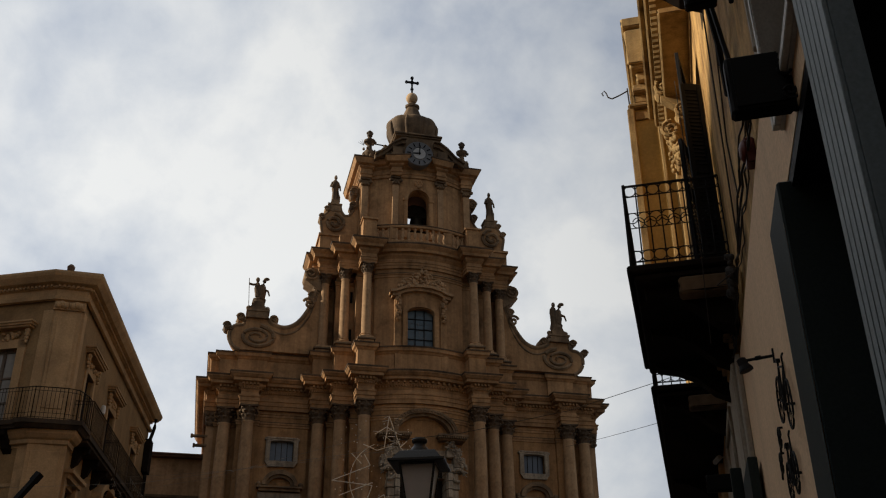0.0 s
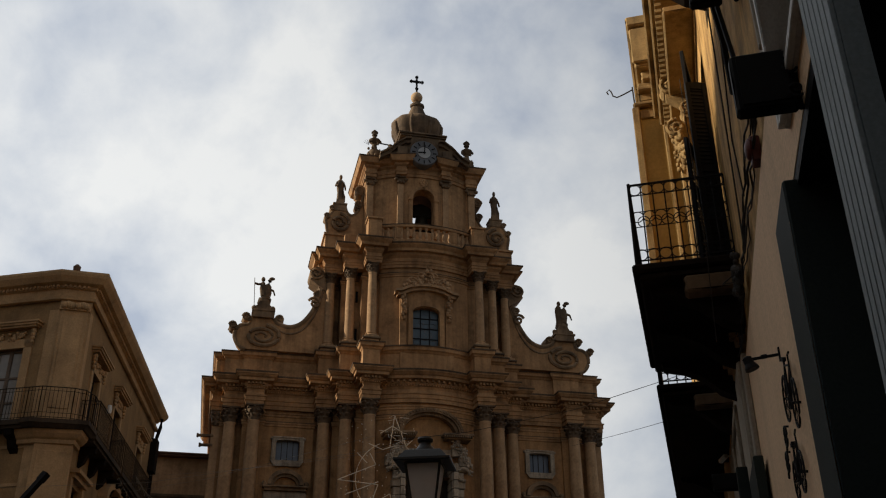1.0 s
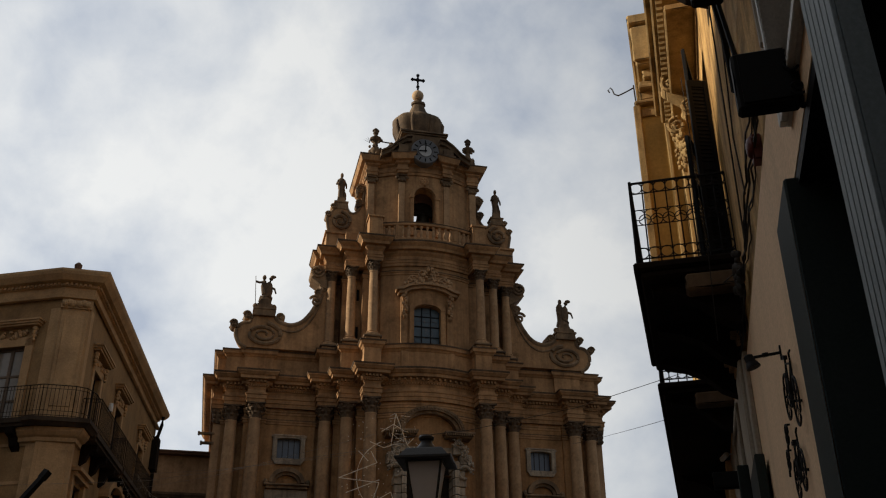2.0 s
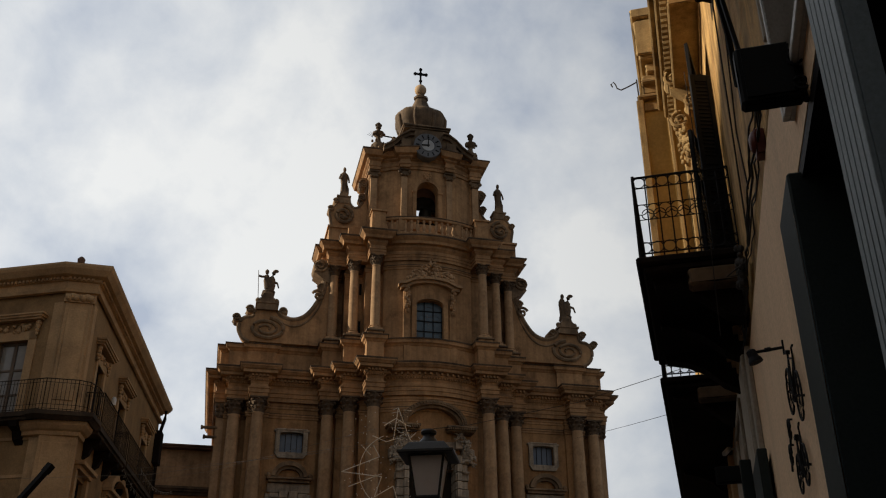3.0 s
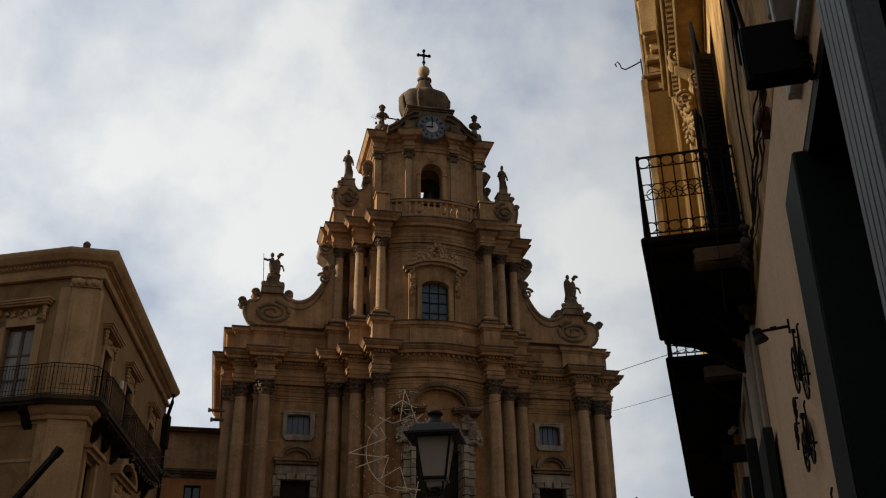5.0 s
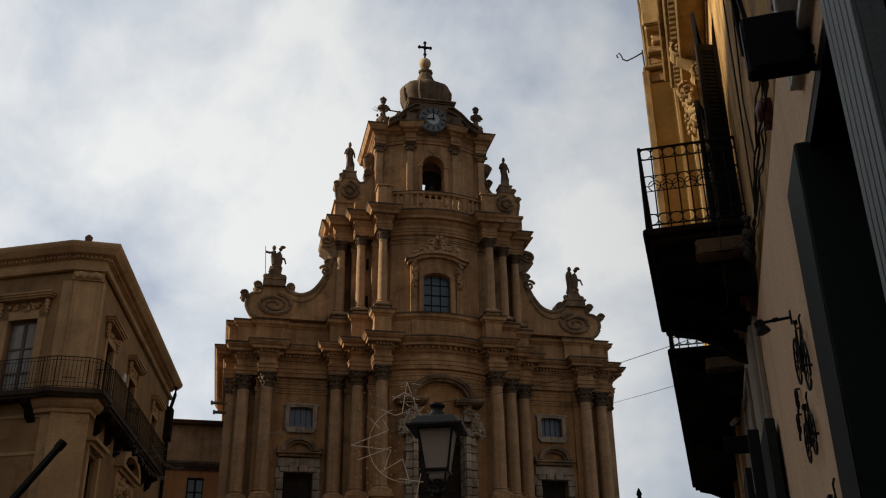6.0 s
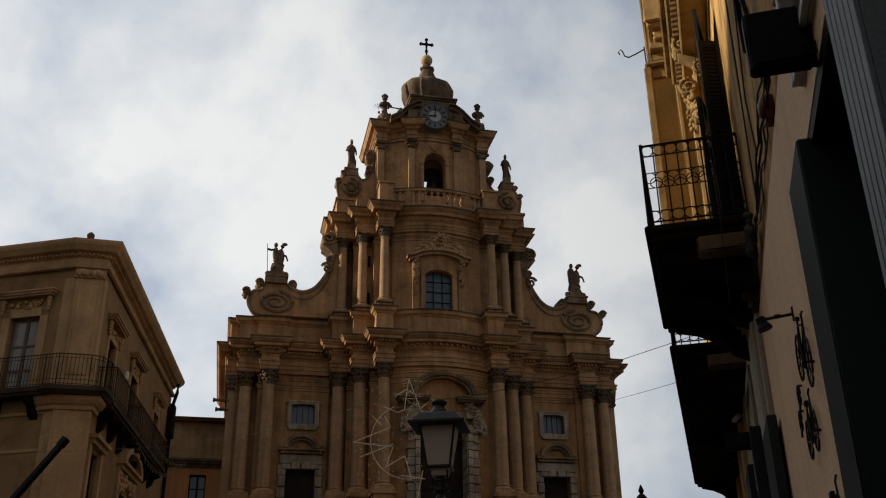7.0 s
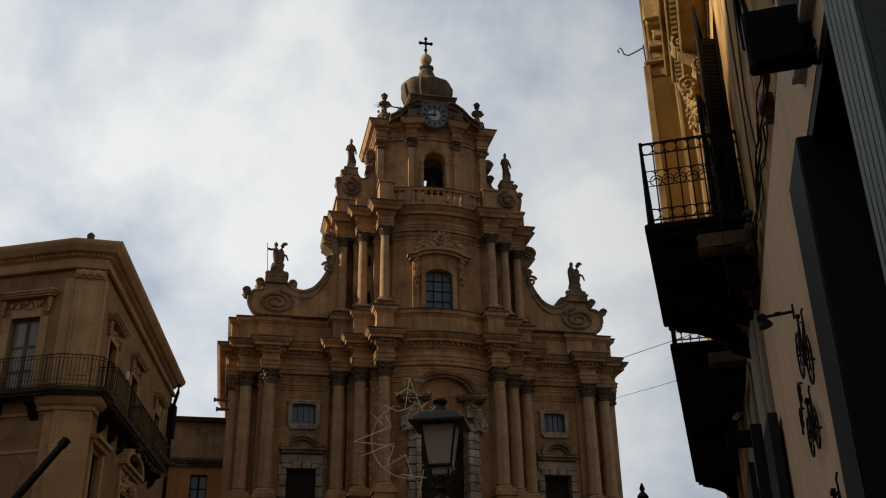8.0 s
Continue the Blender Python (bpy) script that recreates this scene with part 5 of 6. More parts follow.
# balconies
def balcony_slab(m, x0, x1, depth, z, name="balcony"):
    bm = B()
    box(bm, x0, x1, -depth, 0.02, z - 0.16, z, m)
    box(bm, x0 + 0.06, x1 - 0.06, -depth + 0.08, 0.02, z - 0.26, z - 0.16, m)
    b = part(name, bm, OLD_SLAB, palazzo, "dark stone balcony on carved brackets")
    n = max(2, int((x1 - x0) / 1.3))
    for i in range(n):
        bm = B()
        x = x0 + (x1 - x0) * (i + 0.5) / n
        out = [(0.0, z - 0.26), (-depth * 0.85, z - 0.26), (-depth * 0.8, z - 0.45), (-depth * 0.45, z - 0.55), (-depth * 0.3, z - 0.8), (0.0, z - 0.95)]
        prism(bm, [(p, q) for p, q in out], x - 0.14, x + 0.14, m @ Matrix(((0, 1, 0, 0), (1, 0, 0, 0), (0, 0, 1, 0), (0, 0, 0, 1))))
        # bracket colour carries the shade under the slab
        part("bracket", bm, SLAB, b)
    return b


b1 = balcony_slab(FRONT, -13.0, -1.6, 0.65, 10.4)
bm = B()
sweep(bm, [(-1.7, -0.31), (-1.523, -0.241), (-0.53, -0.50), (-0.61, -1.2)], [(-0.1, 10.14), (0.5, 10.14), (0.6, 10.24), (0.65, 10.26), (0.65, 10.4), (-0.1, 10.41)])
part("corner_slab", bm, OLD_SLAB, b1)
iron_railing(b1, pose(0, 0, 0), [tuple((FRONT @ Vector((-13.0, -0.62, 0))).xy), tuple((FRONT @ Vector((-1.75, -0.62, 0))).xy),
                                 tuple((CORNER @ Vector((0.0, -0.6, 0))).xy), tuple((CORNER @ Vector((1.0, -0.6, 0))).xy),
                                 tuple((CORNER @ Vector((1.35, -0.45, 0))).xy), tuple((SIDE @ Vector((0.75, -0.62, 0))).xy), tuple((SIDE @ Vector((1.35, -0.62, 0))).xy)], 10.4, 11.45, r=0.009)
b3 = balcony_slab(SIDE, 1.6, 6.7, 0.65, 10.4)
iron_railing(b3, SIDE, [(1.6, 0.0), (1.6, -0.62), (6.7, -0.62), (6.7, 0.0)], 10.4, 11.55, r=0.009)
b4 = balcony_slab(SIDE, 6.95, 13.6, 0.65, 10.4)
iron_railing(b4, SIDE, [(6.95, 0.0), (6.95, -0.62), (13.6, -0.62), (13.6, 0.0)], 10.4, 11.55, r=0.009)
bm = B()
tube(bm, [SIDE @ Vector(v) for v in ((16.6, -0.35, 15.3), (16.75, -0.3, 14.9), (16.75, -0.14, 14.2), (16.75, -0.12, 6.0))], 0.09, 8)
box(bm, 16.2, 17.0, -0.3, 0.0, 12.6, 14.2, SIDE)
part("downpipe", bm, SLAB, palazzo)
bm = B()
lathe(bm, [(0.09, 0), (0.1, 0.2), (0.07, 0.32)], 10, tuple(SIDE @ Vector((5.3, -0.15, 12.2))))
part("wall_lamp", bm, WHITE, palazzo, "small white wall lamp")
bm = B()
lathe(bm, [(0.12, 15.95), (0.14, 16.1), (0.05, 16.2)], 8, tuple(CORNER @ Vector((0.35, -0.3, -0.22))))
part("roof_finial", bm, TILE, palazzo)
bm = B()
box(bm, 4.0, 4.35, -0.42, -0.05, 6.9, 7.05, SIDE)
part("flood_lamp", bm, IRON, palazzo)

# lower building behind, beside the church
back = thing("rear_house", pose(-17.6, 59.0, 0, 0, 0, 13.5), "orange rendered house with a clay tile eave behind the palazzo", "building")
bm = B()
plate(bm, -6, 4.2, 0, 16.6, [(1.75, 2.75, 11.0, 13.3)], pose(0, 0, 0), 0.3)
part("upper_wall", bm, STONE_PALE, back)
bm = B()
plate(bm, -6, 4.2, 0, 13.95, [(1.75, 2.75, 11.0, 13.3)], pose(0, -0.12, 0), 0.12)
part("lower_wall", bm, ORANGE, back, "orange rendered lower storey")
bm = B()
box(bm, -6, 4.2, -0.4, 0.1, 13.95, 14.1)
box(bm, -6, 4.2, -0.5, 0.1, 14.1, 14.25)
box(bm, -6, 4.2, -0.25, 0.1, 13.75, 13.95)
part("string_course", bm, STONE_DARK, back)
bm = B()
box(bm, -6, 4.2, -0.55, 6, 16.6, 16.72)
box(bm, -6, 4.2, -0.7, 6, 16.72, 16.8)
part("roof", bm, TILE, back)
french_window(back, pose(0, 0, 0), 1.75, 2.75, 11.0, 13.3, SHUTTER, curtain=False)


# ---------------------------------------------------------------- street front on the right
R = pose(0.76, 0, 0, 0, 0, -15.11)   # x into the wall, y along the street, z up


def rbox(bm, o0, o1, s0, s1, z0, z1, bev=0.0):
    """A box on the street front: o is how far it stands out from the wall."""
    return box(bm, -o1, -o0, s0, s1, z0, z1, None, bev)


shop = thing("shop_house", R, "street house with beige shop wall and old amber stone above", "building")
bm = B()
rbox(bm, -0.5, 0.0, 4.7, 10.0, 0, 4.98)
rbox(bm, -0.5, 0.0, -16, 4.7, 4.18, 4.98)
part("shop_wall", bm, BEIGE, shop, "smooth beige rendered shop wall")
bm = B()
rbox(bm, -0.5, -0.02, 9.0, 12.3, 8.75, 11.2)
rbox(bm, -0.5, -0.02, -16, 9.35, 4.98, 11.2)
rbox(bm, -0.5, -0.02, 10.75, 12.3, 5.02, 8.75)
part("upper_wall", bm, OLD_WALL, shop, "stained amber stone upper wall")
# black boxes painted in for the darkness of balcony doorway and shop
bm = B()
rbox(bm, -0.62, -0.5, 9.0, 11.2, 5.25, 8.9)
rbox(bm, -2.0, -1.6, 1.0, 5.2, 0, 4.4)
# black strip under the lintel, in place of shade on its underside
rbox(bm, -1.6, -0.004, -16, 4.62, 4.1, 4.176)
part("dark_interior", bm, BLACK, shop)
# shop front of dark green timber
bm = B()
rbox(bm, -0.3, 0.07, 4.42, 5.04, 0, 4.14, 0.012)
part("shopfront_pier", bm, GREEN, shop, "plain dark green timber pier")
bm = B()
rbox(bm, -0.03, 0.05, 2.62, 3.1, 0, 5.2)
pier = part("fluted_pier", bm, GREEN_LIGHT, shop, "grey-green grooved timber pier")
for i in range(6):
    bm = B()
    rbox(bm, 0.05, 0.068, 2.625 + i * 0.079, 2.625 + i * 0.079 + 0.071, 0, 5.2, 0.004)
    part("board", bm, GREEN_LIGHT, pier)
# no pier: black sheet set back to stand for the unlit shop recess
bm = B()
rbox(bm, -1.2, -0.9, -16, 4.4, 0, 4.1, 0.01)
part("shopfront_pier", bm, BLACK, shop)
# louvred shutter on the wall
lou = part("louvred_shutter", rbox(B(), 0.0, 0.02, 3.2, 4.28, 4.36, 5.9), LOUVRE, shop, "pale grey louvred shutter")
for i in range(34):
    bm = B()
    m = Matrix.Translation((-0.035, 3.74, 4.43 + i * 0.043)) @ Matrix.Rotation(radians(35), 4, "Y")
    box(bm, -0.02, 0.02, -0.5, 0.5, -0.005, 0.005, m)
    part("slat", bm, LOUVRE, lou)
for s0, s1 in ((3.2, 3.25), (4.22, 4.28)):
    part("stile", rbox(B(), 0.02, 0.06, s0, s1, 4.36, 5.9, 0.005), LOUVRE, lou)
part("bottom_rail", rbox(B(), 0.02, 0.055, 3.25, 4.22, 4.36, 4.41, 0.005), LOUVRE, lou)
bm = B()
rbox(bm, -0.02, 0.03, 4.32, 4.6, 4.98, 6.2, 0.008)
rbox(bm, 0.03, 0.06, 4.36, 4.42, 4.98, 6.2, 0.008)
part("plaster_surround", bm, GREY_WALL, shop)


# hanging signs
def hanging_sign(s, o0, o1, z0, z1, mat, label, name="hanging_sign"):
    g = thing(name, R, label, "sign")
    bm = B()
    rbox(bm, o0, o1, s, s + 0.09, z0, z1, 0.015)
    rbox(bm, o0 + 0.03, o1 - 0.03, s - 0.012, s, z0 + 0.03, z1 - 0.03)
    part("sign_box", bm, mat, g)
    bm = B()
    for z in (z0 + 0.08, z1 - 0.06):
        tube(bm, [(0.0, s + 0.045, z), (-o0, s + 0.045, z)], 0.014)
    tube(bm, [(-0.005, s + 0.045, z0), (-0.005, s + 0.045, z1 + 0.05)], 0.018)
    tube(bm, [(-0.02, s + 0.04, z0 + 0.02), (-0.05, s + 0.0, z0 + 0.15), (-0.03, s + 0.03, z1)], 0.008)
    tube(bm, [(x, s - 0.02, z) for x, z in spiral(-0.03, z0 + 0.2, 0.05, 1.5, 30, 1, 18)], 0.007, 5)
    tube(bm, [(x, s - 0.02, z) for x, z in spiral(-0.025, z0 + 0.07, 0.045, 1.5, 200, -1, 18)], 0.007, 5)
    part("bracket", bm, IRON, g)
    return g


hanging_sign(3.76, 0.015, 0.30, 4.17, 4.50, BLACK, "black square hanging sign on a wall bracket")
hanging_sign(5.3, 0.10, 0.32, 6.12, 6.8, BLACK, "black hanging sign high on the wall")
hanging_sign(13.0, 0.06, 0.42, 4.32, 4.55, BLACK, "flat black hanging sign over the pavement")
bm = B()
tube(bm, [(0.0, 6.6, 6.2), (-0.06, 6.1, 6.35), (-0.2, 5.3, 6.45)], 0.025)
tube(bm, [(-0.12, 5.6, 6.35), (-0.06, 5.6, 5.8), (0.0, 5.62, 5.5)], 0.018)
tagged(part("stay_bar", bm, IRON), "black iron stay bar on the wall", "bracket").matrix_world = R


# wall spotlight on its arm
spot = thing("wall_spotlight", R, "black spotlight on a slim wall arm", "lamp")
bm = B()
tube(bm, [(0, 6.5, 3.9), (-0.2, 6.5, 3.88)], 0.011)
tube(bm, [(-0.09, 6.5, 3.895), (-0.13, 6.5, 3.89)], 0.016)
rbox(bm, 0.0, 0.012, 6.485, 6.515, 3.85, 3.95)
part("arm", bm, IRON, spot)
bm = B()
lathe(bm, [(0.02, 0.0), (0.034, -0.01), (0.036, -0.055), (0.05, -0.085), (0.052, -0.1), (0.04, -0.1)], 14)
part("lamp_head", bm, IRON, spot, loc=Matrix.Translation((-0.23, 6.5, 3.9)) @ Matrix.Rotation(radians(-18), 4, "Y"))


# metal bicycles on the beige wall
def ring(bm, c, r, th, n=20):
    pts = [Vector((c[0], c[1] + r * math.cos(2 * math.pi * i / n), c[2] + r * math.sin(2 * math.pi * i / n))) for i in range(n + 1)]
    tube(bm, pts, th, 5)


def bicycle(s, z, length, tilt):
    g = thing("wall_bicycle", R @ Matrix.Translation((-0.035, s, z)) @ Matrix.Rotation(radians(tilt), 4, "X"),
              "small black metal bicycle silhouette fixed to the beige wall", "wall decoration", "bicycles on the wall")
    k = length / 1.7
    th = 0.007
    for y in (-0.52 * k, 0.52 * k):
        bm = B()
        ring(bm, (0, y, 0), 0.33 * k, th)
        for i in range(4):
            a = math.pi * i / 4
            tube(bm, [(0, y - 0.33 * k * math.cos(a), -0.33 * k * math.sin(a)), (0, y + 0.33 * k * math.cos(a), 0.33 * k * math.sin(a))], th * 0.4, 4)
        part("wheel", bm, IRON, g)
    bm = B()
    seat, head, crank, rear, front_ = (0, 0.2 * k, 0.48 * k), (0, -0.36 * k, 0.5 * k), (0, 0.06 * k, -0.02 * k), (0, 0.52 * k, 0), (0, -0.52 * k, 0)
    for a, b in ((seat, crank), (seat, head), (crank, head), (crank, rear), (seat, rear), (head, front_)):
        tube(bm, [a, b], th, 5)
    tube(bm, [head, (0, -0.33 * k, 0.64 * k), (0, -0.5 * k, 0.68 * k)], th, 5)
    part("frame", bm, IRON, g)
    bm = B()
    box(bm, -0.012, 0.012, 0.1 * k, 0.34 * k, 0.54 * k, 0.6 * k)
    tube(bm, [seat, (0, 0.2 * k, 0.56 * k)], th, 5)
    part("saddle", bm, IRON, g)
    bm = B()
    ring(bm, crank, 0.1 * k, th, 10)
    part("crank", bm, IRON, g)
    for y in (-0.5 * k, 0.5 * k):
        bm = B()
        box(bm, -0.02, 0.036, y - 0.008, y + 0.008, -0.008, 0.008)
        part("pin", bm, IRON, g)


bicycle(6.05, 3.43, 0.78, 20)
bicycle(6.30, 3.00, 0.66, 4)
bicycle(5.75, 2.28, 0.8, 0)
for s, z in ((6.75, 3.38), (6.92, 3.24)):
    bm = B()
    ring(bm, (-0.03, s, z), 0.07, 0.009, 12)
    tube(bm, [(-0.03, s - 0.05, z + 0.05), (-0.03, s + 0.08, z - 0.1)], 0.008)
    tube(bm, [(0, s, z + 0.07), (-0.03, s, z + 0.07)], 0.008)
    tagged(part("wall_ornament", bm, IRON), "small black metal ornament on the beige wall", "wall decoration").matrix_world = R


# first balcony with scrolled railing
def scroll_balcony(s0, s1, depth, z, fancy, label):
    g = thing("balcony", R, label, "balcony", "street balconies")
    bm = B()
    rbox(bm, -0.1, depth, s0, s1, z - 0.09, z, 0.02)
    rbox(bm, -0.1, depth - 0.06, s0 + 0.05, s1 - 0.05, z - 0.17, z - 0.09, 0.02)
    # underside shade is painted in through the slab's near-black stone
    part("slab", bm, SLAB, g, "stone slab with moulded edge, darkened for underside shade")
    bm = B()
    rbox(bm, 0.0, depth * 0.52, s0 + 0.02, s0 + 0.24, z - 0.36, z - 0.17, 0.03)
    part("moulding", bm, STONE_DARK, g)
    n = 3
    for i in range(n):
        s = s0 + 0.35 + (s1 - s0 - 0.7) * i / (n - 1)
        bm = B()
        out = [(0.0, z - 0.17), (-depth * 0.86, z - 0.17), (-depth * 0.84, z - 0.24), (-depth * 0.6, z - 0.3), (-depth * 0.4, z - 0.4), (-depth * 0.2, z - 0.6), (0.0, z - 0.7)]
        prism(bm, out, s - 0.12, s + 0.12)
        # near-black again, for the shade beneath the balcony
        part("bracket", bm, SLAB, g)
    # railing
    top = z + 0.95
    o = depth - 0.05
    for zz, r in ((top, 0.016), (z + 0.05, 0.01), (z + 0.82, 0.008), (z + 0.62, 0.006), (z + 0.44, 0.006), (z + 0.17, 0.006)):
        part("rail", tube(B(), [(0, s0 + 0.05, zz), (-o, s0 + 0.05, zz), (-o, s1 - 0.05, zz), (0, s1 - 0.05, zz)], r, 5), IRON, g)
    bars = [(o * i / 8, s0 + 0.05) for i in range(9)] + [(o * i / 8, s1 - 0.05) for i in range(8)]
    k = int((s1 - s0 - 0.1) / 0.13)
    bars += [(o, s0 + 0.05 + (s1 - s0 - 0.1) * i / k) for i in range(1, k + 1)]
    bm = B()
    tube(bm, [(0, 0, 0), (0, 0, 0.95)], 0.008, 5)
    bar = None
    for i, (oo, s) in enumerate(bars):
        if bar is None:
            bar = part("bar", bm, IRON, g, loc=(-oo, s, z)).data
        else:
            part("bar", bar, None, g, loc=(-oo, s, z))
    bm = B()
    tube(bm, [(-o, s0 + 0.05, z - 0.02), (-o, s0 + 0.05, top + 0.02)], 0.018, 6)
    part("corner_post", bm, IRON, g)
    if fancy:
        rg = None
        bm = B()
        pts = [Vector((0.062 * math.cos(2 * math.pi * i / 16), 0, 0.062 * math.sin(2 * math.pi * i / 16))) for i in range(17)]
        tube(bm, pts, 0.006, 4)
        for row, zz in enumerate((z + 0.115, z + 0.5, z + 0.56, z + 0.885)):
            for i in range(7 if row == 1 else 8):
                loc = (-o * (i + 0.5 + (0.5 if row == 1 else 0)) / 8, s0 + 0.05, zz)
                if rg is None:
                    rg = part("ring", bm, IRON, g, loc=loc).data
                else:
                    part("ring", rg, None, g, loc=loc)
    return g


scroll_balcony(8.82, 11.9, 1.03, 5.80, True, "stone balcony with black scrolled iron railing")
scroll_balcony(12.85, 23.4, 1.0, 5.80, True, "long stone balcony with thin black iron railing")
scroll_balcony(4.6, 7.85, 1.03, 8.6, False, "upper stone balcony seen from below")

# open shutters and the dark doorway of the first balcony; third leaf stands for shade
def shutter_leaf(m, width, z0, z1):
    sh = thing("shutter", R @ m, "tall dark louvred shutter standing open, one leaf added for doorway shade", "shutter", "open shutters")
    for x in (0.0, width - 0.05):
        part("stile", box(B(), x, x + 0.05, -0.022, 0.022, z0, z1, None, 0.005), SHUTTER, sh)
    for z in (z0, z0 + 1.1, z1 - 0.09):
        part("cross_rail", box(B(), 0.05, width - 0.05, -0.02, 0.02, z, z + 0.09), SHUTTER, sh)
    slat = None
    for i in range(int((z1 - z0 - 0.1) / 0.05)):
        q = Matrix.Translation((width / 2, 0, z0 + 0.09 + i * 0.05)) @ Matrix.Rotation(radians(74), 4, "X")
        if slat is None:
            slat = part("slat", box(B(), -(width - 0.1) / 2, (width - 0.1) / 2, -0.03, 0.03, -0.005, 0.005), SHUTTER, sh, loc=q).data
        else:
            part("slat", slat, None, sh, loc=q)


shutter_leaf(pose(-0.20, 9.45, 0, 0, 0, 82), 0.62, 5.82, 8.85)
shutter_leaf(pose(-0.30, 9.40, 0, 0, 0, 74), 0.5, 5.82, 7.6)
# added leaf that covers sunlit wall where the doorway's shadow should lie
shutter_leaf(pose(-0.24, 9.05, 0, 0, 0, 20), 0.24, 5.82, 8.1)

# carved door surround above the first balcony
bm = B()
for s0, s1 in ((10.95, 11.35),):
    rbox(bm, 0.0, 0.2, s0, s1, 5.8, 8.6, 0.03)
    rbox(bm, 0.0, 0.26, s0 + 0.05, s1 - 0.05, 6.2, 8.2, 0.03)
pil = part("carved_pilaster", bm, YELLOW_TRIM, shop, "sunlit carved pilaster beside the balcony door")
bm = B()
rnd = random.Random(4)
for i in range(110):
    t = rnd.random()
    ball(bm, (-(0.16 + 0.18 * t) - rnd.uniform(0, 0.06), 11.0 + rnd.uniform(-0.1, 0.3), 8.1 + 0.75 * t), rnd.uniform(0.02, 0.048), seg=6)
tube(bm, [(x, 10.93, z) for x, z in spiral(-0.33, 8.72, 0.13, 1.6, 80, 1, 20)], 0.03)
tube(bm, [(x, 10.93, z) for x, z in spiral(-0.2, 8.28, 0.09, 1.6, 80, 1, 20)], 0.022)
part("capital", bm, YELLOW_TRIM, pil)
for k, (s, zc) in enumerate(((11.1, 9.35),)):
    bm = B()
    for cx, cz, r in ((-0.34, zc + 0.1, 0.14), (-0.14, zc - 0.3, 0.1)):
        for y in (s - 0.11, s + 0.11):
            tube(bm, [(x, y, z) for x, z in spiral(cx, cz, r, 1.6, 60, 1, 22)], 0.028)
        prism(bm, arc(cx, cz, r * 0.95, 0, 345, 12), s - 0.1, s + 0.1)
    prism(bm, [(0, zc + 0.28), (-0.46, zc + 0.26), (-0.4, zc - 0.05), (-0.22, zc - 0.2), (-0.2, zc - 0.42), (0, zc - 0.5)], s - 0.09, s + 0.09)
    part("console", bm, YELLOW_TRIM, shop, "scrolled stone console")
bm = B()
rbox(bm, 0.0, 0.5, 9.2, 12.3, 9.66, 9.8, 0.02)
rbox(bm, 0.0, 0.58, 9.1, 12.3, 9.8, 9.9, 0.02)
rbox(bm, 0.0, 0.36, 9.25, 12.3, 9.3, 9.4, 0.02)
for i in range(26):
    rbox(bm, 0.36, 0.44, 9.3 + i * 0.115, 9.36 + i * 0.115, 9.56, 9.66)
part("door_cornice", bm, YELLOW_TRIM, shop, "projecting dentilled cornice over the balcony door")

# projecting bay of the next house
bay = thing("bay_house", R, "sunlit yellow rendered house with a projecting upper bay", "building")
bm = B()
rbox(bm, -0.5, 0.0, 12.32, 40, 0, 5.55)
rbox(bm, -0.5, 0.0, 12.32, 15.4, 5.55, 11.0)
rbox(bm, -0.5, 0.0, 15.4, 44, 5.55, 16.0)
part("street_wall", bm, OLD_WALL, bay)
bm = B()
rbox(bm, 0.0, 0.84, 12.5, 15.2, 6.75, 10.15)
part("bay_wall", bm, YELLOW, bay, "yellow rendered bay wall")
bm = B()
rbox(bm, 0.78, 0.89, 12.42, 12.54, 6.75, 10.15, 0.015)
rbox(bm, 0.4, 0.46, 12.44, 12.5, 6.75, 10.0, 0.012)
rbox(bm, 0.14, 0.3, 12.38, 12.54, 6.75, 9.7, 0.03)
rbox(bm, 0.46, 0.78, 12.46, 12.5, 9.95, 10.1, 0.012)
part("bay_trim", bm, YELLOW_TRIM, bay)
cor = part("bay_cornice", rbox(B(), 0.0, 0.76, 12.46, 15.2, 10.26, 10.62, 0.02), YELLOW_TRIM, bay, "deep moulded stone cornice above the bay")
for q in ((0.0, 0.87, 12.4, 15.3, 10.15, 10.24), (0.0, 0.79, 12.36, 15.4, 10.40, 10.50),
          (0.0, 0.70, 12.40, 15.4, 10.62, 10.80), (0.0, 0.78, 12.30, 15.4, 10.80, 11.6), (0.0, 0.84, 12.25, 15.4, 11.6, 11.8),
          (0.5, 0.81, 12.24, 12.3, 10.86, 11.54), (0.0, 0.42, 12.1, 12.3, 10.3, 11.7), (0.0, 0.55, 12.34, 12.46, 10.30, 10.56)):
    part("moulding", rbox(B(), *q, 0.03), YELLOW_TRIM, cor)
bm = B()
rnd = random.Random(9)
for i in range(90):
    ball(bm, (-(0.22 + rnd.uniform(-0.13, 0.13)), 12.36 - rnd.uniform(0, 0.08), 8.85 + rnd.random() * 0.8), rnd.uniform(0.018, 0.042), seg=6)
part("carved_bracket", bm, YELLOW_TRIM, bay)
bm = B()
tube(bm, [(-0.84, 12.45, 10.1), (-0.85, 12.45, 10.55)], 0.012)
tube(bm, [(-0.86, 12.45, 10.5), (-0.99, 12.45, 10.44), (-1.10, 12.45, 10.4), (-1.16, 12.45, 10.44), (-1.18, 12.45, 10.52), (-1.21, 12.45, 10.57), (-1.25, 12.45, 10.53), (-1.23, 12.45, 10.48)], 0.011)
part("iron_hook", bm, CABLE, bay, "curled grey iron hook")
# pale pilaster, grey plaster and green shop frame past the beige wall
bm = B()
rbox(bm, 0.0, 0.05, 9.55, 9.8, 0, 5.0, 0.01)
